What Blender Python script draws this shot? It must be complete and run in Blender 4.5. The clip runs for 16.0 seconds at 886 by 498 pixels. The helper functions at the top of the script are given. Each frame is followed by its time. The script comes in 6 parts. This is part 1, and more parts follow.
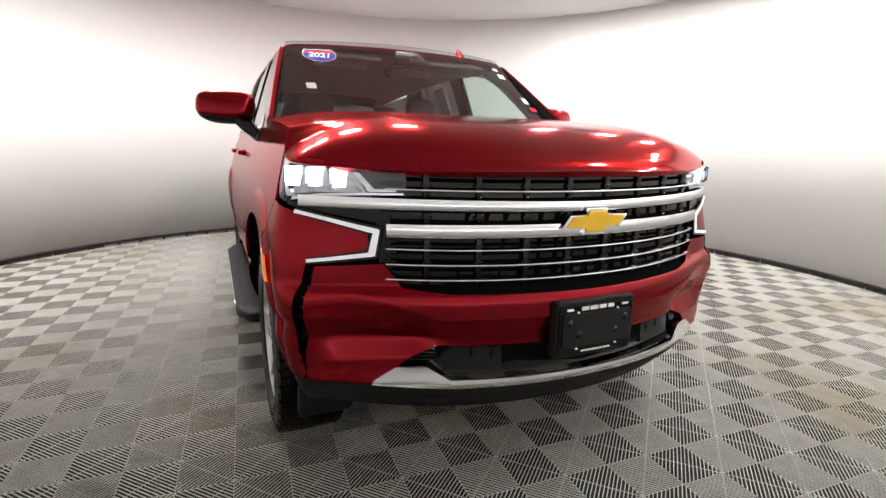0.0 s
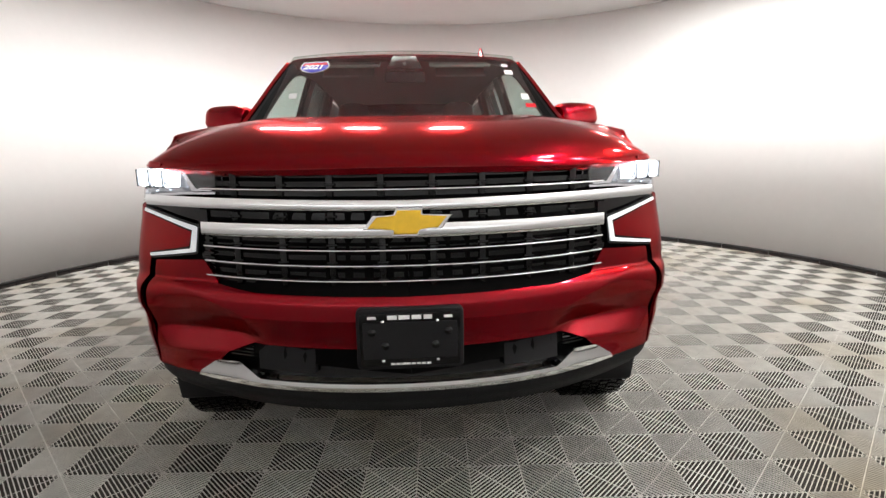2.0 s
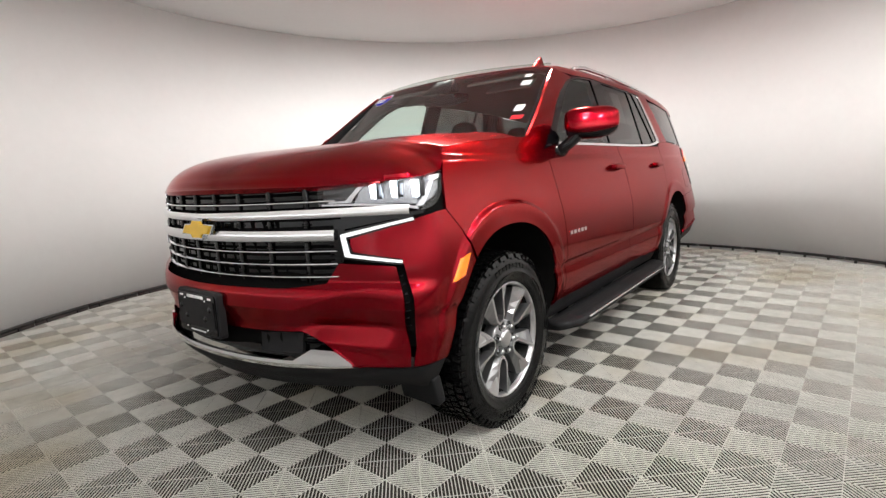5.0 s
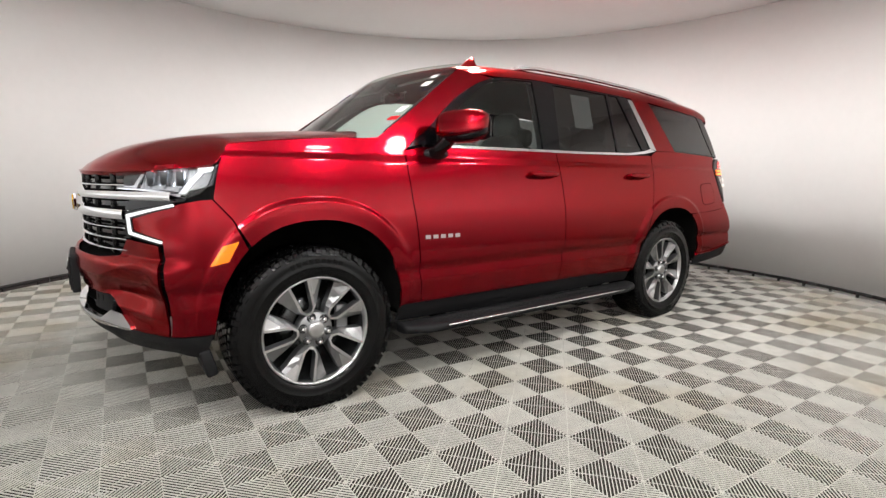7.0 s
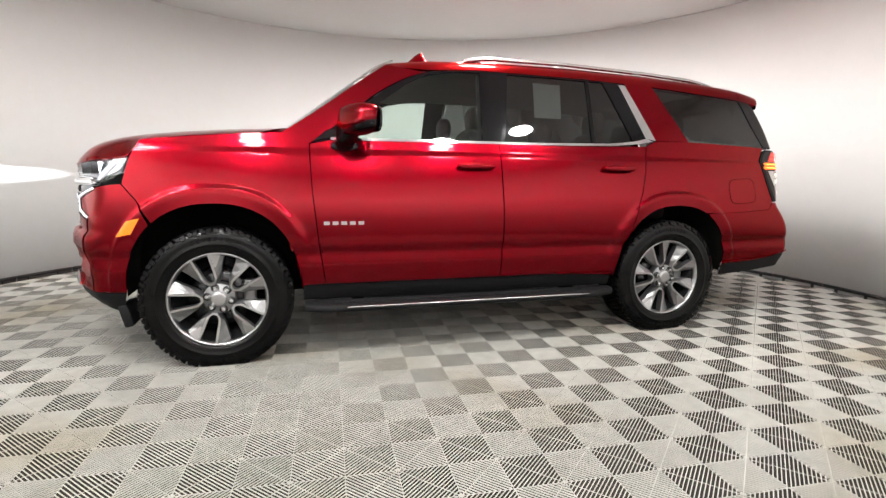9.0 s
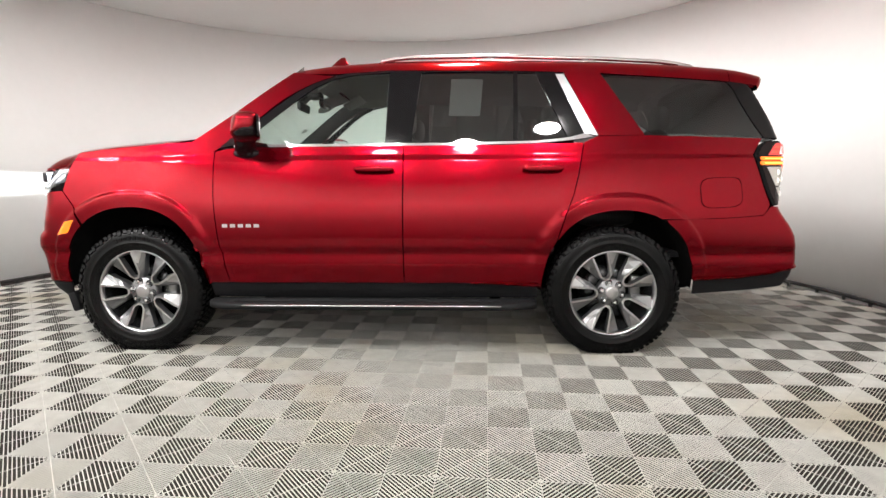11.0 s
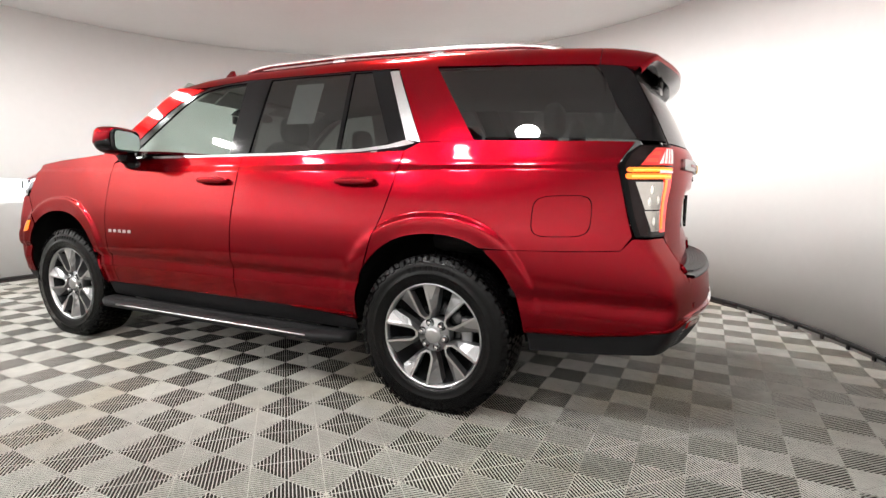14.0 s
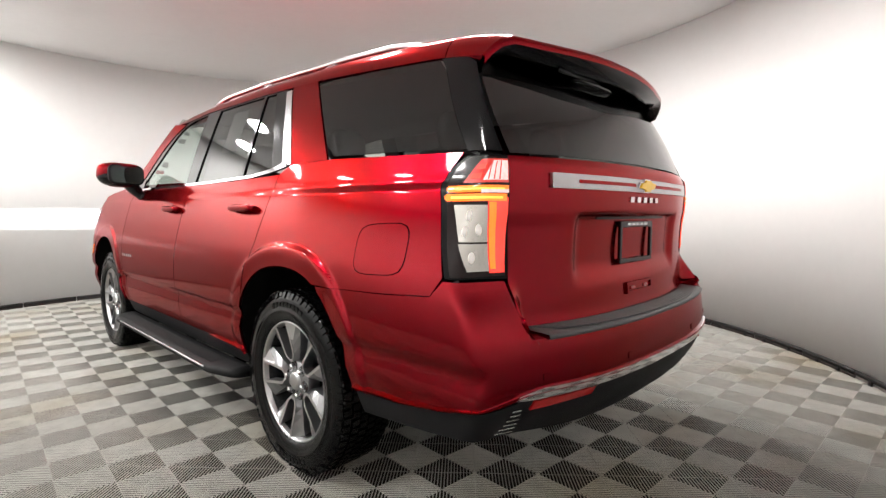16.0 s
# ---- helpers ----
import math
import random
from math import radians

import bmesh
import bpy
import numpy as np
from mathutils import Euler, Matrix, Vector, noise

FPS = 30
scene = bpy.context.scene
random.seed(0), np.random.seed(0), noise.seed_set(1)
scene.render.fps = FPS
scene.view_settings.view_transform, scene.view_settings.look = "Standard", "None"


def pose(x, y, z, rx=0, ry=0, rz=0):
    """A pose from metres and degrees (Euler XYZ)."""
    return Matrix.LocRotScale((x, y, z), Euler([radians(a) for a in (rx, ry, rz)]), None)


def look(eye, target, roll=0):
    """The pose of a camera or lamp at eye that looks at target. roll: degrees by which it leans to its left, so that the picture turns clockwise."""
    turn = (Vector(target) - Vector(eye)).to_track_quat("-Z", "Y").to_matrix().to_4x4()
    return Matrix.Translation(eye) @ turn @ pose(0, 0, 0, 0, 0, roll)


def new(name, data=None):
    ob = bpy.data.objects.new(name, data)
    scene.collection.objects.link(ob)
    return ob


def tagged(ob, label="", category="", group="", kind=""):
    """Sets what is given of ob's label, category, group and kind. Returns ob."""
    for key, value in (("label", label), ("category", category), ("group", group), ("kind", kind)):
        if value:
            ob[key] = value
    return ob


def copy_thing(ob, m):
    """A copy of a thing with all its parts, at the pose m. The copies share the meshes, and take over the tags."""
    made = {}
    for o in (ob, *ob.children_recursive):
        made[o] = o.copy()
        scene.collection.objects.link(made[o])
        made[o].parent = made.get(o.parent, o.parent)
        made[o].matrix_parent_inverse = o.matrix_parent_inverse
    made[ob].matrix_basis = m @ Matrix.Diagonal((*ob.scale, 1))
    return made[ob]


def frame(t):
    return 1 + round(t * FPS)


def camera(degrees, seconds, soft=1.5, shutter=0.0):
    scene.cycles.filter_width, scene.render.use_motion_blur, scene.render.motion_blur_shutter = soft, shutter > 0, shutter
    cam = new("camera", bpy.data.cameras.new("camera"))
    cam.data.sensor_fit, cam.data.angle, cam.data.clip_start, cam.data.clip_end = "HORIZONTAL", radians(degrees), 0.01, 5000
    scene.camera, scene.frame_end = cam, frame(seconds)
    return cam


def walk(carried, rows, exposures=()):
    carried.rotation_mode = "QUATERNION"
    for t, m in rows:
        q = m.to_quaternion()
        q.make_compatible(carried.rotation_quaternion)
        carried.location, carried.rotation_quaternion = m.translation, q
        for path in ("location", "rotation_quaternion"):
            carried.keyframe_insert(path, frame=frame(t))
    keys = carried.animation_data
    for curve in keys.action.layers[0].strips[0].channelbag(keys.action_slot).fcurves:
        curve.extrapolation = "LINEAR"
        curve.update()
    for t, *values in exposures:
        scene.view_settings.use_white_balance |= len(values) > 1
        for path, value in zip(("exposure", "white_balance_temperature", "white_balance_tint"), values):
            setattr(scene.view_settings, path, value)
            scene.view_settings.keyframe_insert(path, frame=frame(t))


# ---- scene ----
LENS = 82.7
cam = camera(LENS, 16.0, soft=1.4)
PATH = [
    (0, (3.803, -1.168, 1.241), (2.017, -0.358, 0.846), 1.0),
    (0.5, (3.844, -0.894, 1.216), (2.0, -0.248, 0.788), 0.7),
    (1, (3.926, -0.591, 1.201), (2.025, -0.14, 0.772), 0.5),
    (1.5, (4.025, -0.298, 1.213), (2.086, -0.007, 0.822), 0.5),
    (2, (4.011, 0.009, 1.206), (2.049, 0.136, 0.84), -0.9),
    (2.5, (4.032, 0.367, 1.189), (2.071, 0.282, 0.806), -0.8),
    (3, (4.014, 0.713, 1.174), (2.082, 0.381, 0.778), 0.6),
    (3.2, (3.967, 0.84, 1.195), (2.051, 0.398, 0.83), 0.7),
    (5.3, (3.401, 2.359, 1.189), (1.888, 1.091, 0.872), -3.0),
    (5.5, (3.277, 2.477, 1.174), (1.795, 1.177, 0.839), -2.8),
    (6, (3.027, 2.762, 1.181), (1.639, 1.362, 0.843), -0.7),
    (6.5, (2.766, 3.093, 1.183), (1.489, 1.588, 0.858), 0.6),
    (7, (2.446, 3.305, 1.186), (1.291, 1.7, 0.886), 0.9),
    (7.5, (2.133, 3.573, 1.166), (1.12, 1.876, 0.863), 1.2),
    (8, (1.798, 3.759, 1.132), (0.945, 1.979, 0.81), 1.3),
    (8.5, (1.434, 3.895, 1.142), (0.744, 2.043, 0.836), 1.4),
    (9, (1.059, 4.069, 1.122), (0.522, 2.164, 0.834), 0.7),
    (9.2, (0.905, 4.102, 1.11), (0.422, 2.183, 0.819), 0.3),
    (11.3, (-0.766, 4.15, 1.145), (-0.592, 2.177, 0.863), 0.2),
    (11.5, (-0.891, 4.126, 1.141), (-0.648, 2.16, 0.87), 0.5),
    (12, (-1.263, 3.993, 1.121), (-0.899, 2.048, 0.83), 0.3),
    (12.5, (-1.632, 3.85, 1.12), (-1.149, 1.938, 0.79), 0.6),
    (13, (-1.995, 3.717, 1.107), (-1.404, 1.835, 0.781), 1.0),
    (13.5, (-2.275, 3.481, 1.136), (-1.594, 1.625, 0.834), 0.8),
    (14, (-2.631, 3.251, 1.148), (-1.807, 1.444, 0.912), 0.7),
    (14.5, (-2.901, 2.988, 1.134), (-1.936, 1.248, 0.927), 0.8),
    (15, (-3.142, 2.703, 1.158), (-2.059, 1.031, 0.975), 0.4),
    (15.5, (-3.423, 2.411, 1.157), (-2.178, 0.853, 1.001), 1.0),
    (16, (-3.592, 2.117, 1.166), (-2.205, 0.684, 1.021), 0.1),
]
walk(cam, [(t, look(eye, target, roll)) for t, eye, target, roll in PATH],
     exposures=((0.0, 0.05), (1.5, 0.0), (3.0, -0.10), (6.0, -0.10), (8.5, 0.05), (11.5, 0.18), (14.0, 0.22), (16.0, 0.05)))

# ---------------------------------------------------------------- light
world = bpy.data.worlds.new("world")
scene.world = world
world.use_nodes = True
world.node_tree.nodes["Background"].inputs[0].default_value = (0.8, 0.85, 0.9, 1)
world.node_tree.nodes["Background"].inputs[1].default_value = 0.02
scene.view_settings.exposure = 0.0

ROOM_C, ROOM_R, ROOM_H, CEIL_LEAN = (0.15, 0.20), 4.31, 3.162, -0.0134
FILL_DISC_POWER, RIM_LIGHT_POWER, LAMP_COLOUR = 182.0, 142.0, (1.0, 0.985, 0.96)
BEAM_POWER = 150.0


# ---------------------------------------------------------------- materials
def mat(name, colour, rough=0.5, metal=0.0, coat=0.0, coat_rough=0.03, bump=0.0, bump_scale=200.0, vary=0.0, vary_scale=3.0,
        rough_vary=0.0, emit=None, emit_power=0.0, spec=0.5, island=False):
    m = bpy.data.materials.new(name)
    m.use_nodes = True
    nt = m.node_tree
    b = nt.nodes["Principled BSDF"]
    b.inputs["Base Color"].default_value = (*colour, 1)
    b.inputs["Roughness"].default_value = rough
    b.inputs["Metallic"].default_value = metal
    b.inputs["Coat Weight"].default_value = coat
    b.inputs["Coat Roughness"].default_value = coat_rough
    b.inputs["Specular IOR Level"].default_value = spec
    if emit:
        b.inputs["Emission Color"].default_value = (*emit, 1)
        b.inputs["Emission Strength"].default_value = emit_power
    tc = nt.nodes.new("ShaderNodeTexCoord")
    if vary:
        n1 = nt.nodes.new("ShaderNodeTexNoise")
        n1.inputs["Scale"].default_value = vary_scale
        n1.inputs["Detail"].default_value = 6
        nt.links.new(tc.outputs["Object"], n1.inputs["Vector"])
        n2 = nt.nodes.new("ShaderNodeTexNoise")
        n2.inputs["Scale"].default_value = vary_scale * 18
        n2.inputs["Detail"].default_value = 4
        nt.links.new(tc.outputs["Object"], n2.inputs["Vector"])
        mixn = nt.nodes.new("ShaderNodeMath")
        mixn.operation = "MULTIPLY_ADD"
        nt.links.new(n2.outputs["Fac"], mixn.inputs[0])
        mixn.inputs[1].default_value = 0.5
        nt.links.new(n1.outputs["Fac"], mixn.inputs[2])
        ramp = nt.nodes.new("ShaderNodeMapRange")
        ramp.inputs["From Min"].default_value = 0.45
        ramp.inputs["From Max"].default_value = 1.05
        ramp.inputs["To Min"].default_value = 1 - vary
        ramp.inputs["To Max"].default_value = 1 + vary
        nt.links.new(mixn.outputs[0], ramp.inputs["Value"])
        mul = nt.nodes.new("ShaderNodeVectorMath")
        mul.operation = "SCALE"
        mul.inputs[0].default_value = colour
        last = ramp.outputs["Result"]
        if island:
            info = nt.nodes.new("ShaderNodeObjectInfo")
            r2 = nt.nodes.new("ShaderNodeMapRange")
            r2.inputs["To Min"].default_value = 1 - island
            r2.inputs["To Max"].default_value = 1 + island
            nt.links.new(info.outputs["Random"], r2.inputs["Value"])
            m2 = nt.nodes.new("ShaderNodeMath")
            m2.operation = "MULTIPLY"
            nt.links.new(last, m2.inputs[0])
            nt.links.new(r2.outputs["Result"], m2.inputs[1])
            last = m2.outputs[0]
        nt.links.new(last, mul.inputs["Scale"])
        nt.links.new(mul.outputs["Vector"], b.inputs["Base Color"])
        if rough_vary:
            rr = nt.nodes.new("ShaderNodeMapRange")
            rr.inputs["From Min"].default_value = 0.45
            rr.inputs["From Max"].default_value = 1.05
            rr.inputs["To Min"].default_value = rough - rough_vary
            rr.inputs["To Max"].default_value = rough + rough_vary
            nt.links.new(mixn.outputs[0], rr.inputs["Value"])
            nt.links.new(rr.outputs["Result"], b.inputs["Roughness"])
    if bump:
        nb = nt.nodes.new("ShaderNodeTexNoise")
        nb.inputs["Scale"].default_value = bump_scale
        nb.inputs["Detail"].default_value = 3
        nt.links.new(tc.outputs["Object"], nb.inputs["Vector"])
        bu = nt.nodes.new("ShaderNodeBump")
        bu.inputs["Strength"].default_value = bump
        bu.inputs["Distance"].default_value = 0.002
        nt.links.new(nb.outputs["Fac"], bu.inputs["Height"])
        nt.links.new(bu.outputs["Normal"], b.inputs["Normal"])
    return m


def tile_mat(name, clean, soiled):
    """Grey plastic with tan soiling in broad worn patches, fine scuffs and a little change from tile to tile."""
    m = bpy.data.materials.new(name)
    m.use_nodes = True
    nt = m.node_tree
    b = nt.nodes["Principled BSDF"]
    b.inputs["Specular IOR Level"].default_value = 0.5
    where = nt.nodes.new("ShaderNodeNewGeometry")

    def noise_at(scale, detail):
        n = nt.nodes.new("ShaderNodeTexNoise")
        n.inputs["Scale"].default_value, n.inputs["Detail"].default_value = scale, detail
        nt.links.new(where.outputs["Position"], n.inputs["Vector"])
        return n.outputs["Fac"]

    def ranged(src, lo, hi, a, b_):
        r = nt.nodes.new("ShaderNodeMapRange")
        for k, v in (("From Min", lo), ("From Max", hi), ("To Min", a), ("To Max", b_)):
            r.inputs[k].default_value = v
        nt.links.new(src, r.inputs["Value"])
        return r.outputs["Result"]

    soil = nt.nodes.new("ShaderNodeMix")
    soil.data_type = "RGBA"
    soil.inputs["A"].default_value, soil.inputs["B"].default_value = (*clean, 1), (*soiled, 1)
    nt.links.new(ranged(noise_at(0.9, 7), 0.50, 0.72, 0.0, 0.75), soil.inputs["Factor"])
    mul = nt.nodes.new("ShaderNodeMath")
    mul.operation = "MULTIPLY"
    nt.links.new(ranged(noise_at(14, 5), 0.3, 0.7, 0.90, 1.10), mul.inputs[0])
    info = nt.nodes.new("ShaderNodeObjectInfo")
    nt.links.new(ranged(info.outputs["Random"], 0, 1, 0.95, 1.05), mul.inputs[1])
    tint = nt.nodes.new("ShaderNodeVectorMath")
    tint.operation = "SCALE"
    nt.links.new(soil.outputs["Result"], tint.inputs[0])
    nt.links.new(mul.outputs[0], tint.inputs["Scale"])
    nt.links.new(tint.outputs["Vector"], b.inputs["Base Color"])
    nt.links.new(ranged(noise_at(5, 6), 0.35, 0.65, 0.28, 0.50), b.inputs["Roughness"])
    return m


def glass_mat(name, colour, clear, rough=0.0, gloss=0.05):
    """Thin tinted glass: clear is the share of light that passes straight through, in the given tint."""
    m = bpy.data.materials.new(name)
    m.use_nodes = True
    nt = m.node_tree
    nt.nodes.remove(nt.nodes["Principled BSDF"])
    out = nt.nodes["Material Output"]
    tr = nt.nodes.new("ShaderNodeBsdfTransparent")
    tr.inputs[0].default_value = tuple(c * clear for c in colour) + (1,)
    gl = nt.nodes.new("ShaderNodeBsdfGlossy")
    gl.inputs["Roughness"].default_value = rough
    lw = nt.nodes.new("ShaderNodeLayerWeight")
    lw.inputs["Blend"].default_value = 0.5
    pw = nt.nodes.new("ShaderNodeMath")
    pw.operation, pw.inputs[1].default_value = "POWER", 5.0
    fr = nt.nodes.new("ShaderNodeMath")
    fr.operation, fr.inputs[1].default_value, fr.inputs[2].default_value = "MULTIPLY_ADD", 0.92, gloss
    mx = nt.nodes.new("ShaderNodeMixShader")
    nt.links.new(lw.outputs["Facing"], pw.inputs[0])
    nt.links.new(pw.outputs[0], fr.inputs[0])
    nt.links.new(fr.outputs[0], mx.inputs[0])
    nt.links.new(tr.outputs[0], mx.inputs[1])
    nt.links.new(gl.outputs[0], mx.inputs[2])
    nt.links.new(mx.outputs[0], out.inputs[0])
    return m


PAINT = mat("red_metallic_paint", (0.245, 0.0005, 0.0075), 0.21, 0.92, 0.42, 0.035, bump=0.03, bump_scale=900, vary=0.05, vary_scale=30)
PAINT.node_tree.nodes["Principled BSDF"].inputs["Specular IOR Level"].default_value = 0.2
PAINT.node_tree.nodes["Principled BSDF"].inputs["Coat IOR"].default_value = 1.45
PAINT.node_tree.nodes["Principled BSDF"].inputs["Specular Tint"].default_value = (0.75, 0.18, 0.20, 1)
TRIM_BLACK = mat("textured_black_plastic", (0.010, 0.010, 0.011), 0.60, spec=0.22, bump=0.3, bump_scale=700, vary=0.15, vary_scale=8)
GLOSS_BLACK = mat("gloss_black_plastic", (0.004, 0.004, 0.005), 0.09, spec=0.32, vary=0.1)
MESH_BLACK = mat("grille_black", (0.003, 0.003, 0.0035), 0.16, spec=0.30, vary=0.1)
PIT = mat("dark_void", (0.005, 0.005, 0.005), 0.9, spec=0.0, vary=0.1)
CHROME = mat("chrome", (0.82, 0.83, 0.85), 0.07, 1.0, vary=0.03, vary_scale=10)
SATIN = mat("satin_aluminium", (0.62, 0.63, 0.64), 0.24, 1.0, bump=0.05, bump_scale=600, vary=0.06, vary_scale=12)
WHEEL_GREY = mat("dark_grey_wheel_paint", (0.30, 0.303, 0.31), 0.28, 0.85, coat=0.3, vary=0.12, vary_scale=14)
HUB_DARK = mat("dark_hub_paint", (0.06, 0.061, 0.064), 0.25, 0.8, coat=0.4, vary=0.1, vary_scale=20)
MACHINED = mat("machined_aluminium", (0.60, 0.60, 0.61), 0.34, 1.0, bump=0.05, bump_scale=400, vary=0.08, vary_scale=18)
RUBBER = mat("tyre_rubber", (0.0035, 0.0035, 0.0038), 0.15, spec=0.22, bump=0.08, bump_scale=260, vary=0.3, vary_scale=9, rough_vary=0.1)
GOLD = mat("gold_emblem", (0.85, 0.53, 0.03), 0.34, 0.35, coat=0.4, vary=0.08, vary_scale=40)
AMBER = mat("amber_lens", (0.9, 0.22, 0.01), 0.15, coat=1.0, emit=(1.0, 0.10, 0.003), emit_power=0.35, vary=0.1, vary_scale=60)
LAMP_EDGE = mat("black_lamp_edge", (0.003, 0.003, 0.0032), 0.22, spec=0.10, vary=0.1)
RED_LENS = mat("red_lens", (0.42, 0.008, 0.01), 0.12, coat=1.0, vary=0.1, vary_scale=60)
RED_GLOW = mat("lit_red_lens", (0.7, 0.02, 0.01), 0.15, coat=1.0, emit=(1.0, 0.05, 0.03), emit_power=1.3, vary=0.1, vary_scale=60)
AMBER_GLOW = mat("lit_amber_lens", (0.9, 0.25, 0.02), 0.15, coat=1.0, emit=(1.0, 0.15, 0.01), emit_power=1.3, vary=0.1, vary_scale=60)
LED_WHITE = mat("lit_white_led", (0.75, 0.76, 0.78), 0.3, emit=(0.92, 0.96, 1.0), emit_power=0.32, vary=0.03, vary_scale=50)
LED_BRIGHT = mat("lit_headlamp_projector", (0.9, 0.9, 0.9), 0.3, emit=(0.86, 0.93, 1.0), emit_power=12.0, vary=0.03, vary_scale=50)
LED_EDGE = mat("led_housing", (0.75, 0.77, 0.8), 0.25, 0.3, coat=0.5, vary=0.05, vary_scale=20)
LIT_BOWL = mat("lit_reflector_bowl", (0.42, 0.43, 0.45), 0.15, 0.8, emit=(0.9, 0.95, 1.0), emit_power=0.07, vary=0.4, vary_scale=70)
LAMP_DARK = mat("smoked_lamp_housing", (0.06, 0.063, 0.07), 0.18, 0.8, coat=0.6, vary=0.1, vary_scale=30)
REFLECTOR = mat("lamp_reflector", (0.8, 0.8, 0.82), 0.12, 1.0, vary=0.1, vary_scale=60)
GLASS_CLEAR = glass_mat("green_tinted_glass", (0.86, 0.97, 0.92), 0.84)
GLASS_SCREEN = glass_mat("windscreen_glass", (0.84, 0.96, 0.91), 0.78, gloss=0.085)
GLASS_DARK = glass_mat("privacy_glass", (0.9, 0.96, 0.94), 0.10, gloss=0.085)
GLASS_LENS = glass_mat("clear_lens", (0.97, 0.98, 1.0), 0.93)
CABIN = mat("black_cabin_plastic", (0.022, 0.022, 0.024), 0.6, spec=0.25, bump=0.2, bump_scale=500, vary=0.15)
LEATHER = mat("black_leather", (0.028, 0.027, 0.027), 0.5, spec=0.3, bump=0.25, bump_scale=300, vary=0.2, vary_scale=10)
HEADLINER = mat("grey_headliner", (0.22, 0.22, 0.21), 0.9, bump=0.2, bump_scale=600, vary=0.08)
WHITE_PRINT = mat("white_print", (0.85, 0.85, 0.85), 0.6, spec=0.06, vary=0.04)
BLUE_PRINT = mat("blue_print", (0.02, 0.02, 0.42), 0.6, spec=0.06, vary=0.05)
RED_PRINT = mat("red_print", (0.6, 0.02, 0.03), 0.6, spec=0.06, vary=0.05)
GREY_PRINT = mat("pale_grey_print", (0.55, 0.57, 0.57), 0.6, spec=0.06, vary=0.1, vary_scale=40)
PAPER = mat("pale_paper", (0.80, 0.82, 0.80), 0.7, vary=0.04, vary_scale=20)
WALL = mat("white_wall_paint", (0.885, 0.88, 0.87), 0.75, bump=0.06, bump_scale=60, vary=0.025, vary_scale=0.7)
CEIL = mat("grey_white_ceiling", (0.78, 0.78, 0.77), 0.85, bump=0.1, bump_scale=90, vary=0.03, vary_scale=0.8)
SKIRT = mat("black_skirting", (0.016, 0.014, 0.014), 0.5, bump=0.2, bump_scale=80, vary=0.3, vary_scale=4)
GAP_BROWN = mat("brown_gap_shade", (0.045, 0.034, 0.031), 0.6, bump=0.25, bump_scale=60, vary=0.45, vary_scale=9)
TILE = tile_mat("grey_ribbed_plastic", (0.52, 0.515, 0.475), (0.39, 0.335, 0.225))
SUBFLOOR_SHADE = mat("subfloor_gap_shade", (0.032, 0.029, 0.025), 0.9, spec=0.08, bump=0.3, bump_scale=60, vary=0.3, vary_scale=3)
FILL_DISC = mat("added_fill_disc", (0.9, 0.9, 0.9), 0.4, emit=LAMP_COLOUR, emit_power=FILL_DISC_POWER)
RIM_DISC = mat("lit_rim_disc", (0.9, 0.9, 0.9), 0.4, emit=LAMP_COLOUR, emit_power=RIM_LIGHT_POWER)


# ---------------------------------------------------------------- mesh helpers
def mesh_of(name, bm, material, smooth=True):
    me = bpy.data.meshes.new(name)
    if len(bm.faces) < 6000 and all(len(e.link_faces) == 2 for e in bm.edges):
        bmesh.ops.recalc_face_normals(bm, faces=bm.faces[:])
    bm.to_mesh(me)
    bm.free()
    me.materials.append(material)
    if smooth:
        me.polygons.foreach_set("use_smooth", np.ones(len(me.polygons), bool))
    return me


def part(name, bm, material, parent=None, label="", smooth=True):
    ob = new(name, mesh_of(name, bm, material, smooth))
    if parent:
        ob.parent = parent
    if label:
        ob["label"] = label
    return ob


def grid_bm(pts, flange=0.0, close_u=False, flip=False, bm=None):
    """A sheet through pts[nu][nv] (3D array); its rim is folded back by flange against the surface normal."""
    bm = bm or bmesh.new()
    nu, nv = pts.shape[:2]
    du = np.gradient(pts, axis=0)
    dv = np.gradient(pts, axis=1)
    nrm = np.cross(du, dv)
    nrm /= np.linalg.norm(nrm, axis=2, keepdims=True) + 1e-9
    mid = pts.mean((0, 1))
    flip = ((nrm.mean((0, 1)) * (mid - np.array([mid[0] * 0.55, 0, min(mid[2], 1.0) if abs(nrm.mean((0, 1))[2]) < 0.7 else 1.0])))).sum() < 0
    if flip:
        nrm = -nrm
    v = [[bm.verts.new(pts[i, j]) for j in range(nv)] for i in range(nu)]
    for i in range(nu - 1):
        for j in range(nv - 1):
            q = (v[i][j], v[i + 1][j], v[i + 1][j + 1], v[i][j + 1])
            bm.faces.new(q[::-1] if flip else q)
    if flange:
        ring = [(i, 0) for i in range(nu)] + [(nu - 1, j) for j in range(1, nv)] + [(i, nv - 1) for i in range(nu - 2, -1, -1)] + [(0, j) for j in range(nv - 2, 0, -1)]
        low = [bm.verts.new(pts[i, j] - nrm[i, j] * flange) for i, j in ring]
        for k in range(len(ring)):
            a, b = ring[k], ring[(k + 1) % len(ring)]
            va, vb = v[a[0]][a[1]], v[b[0]][b[1]]
            q = (vb, va, low[k], low[(k + 1) % len(ring)])
            bm.faces.new(q[::-1] if flip else q)
            e = bm.edges.get((va, vb))
            if e:
                e.smooth = False
    return bm


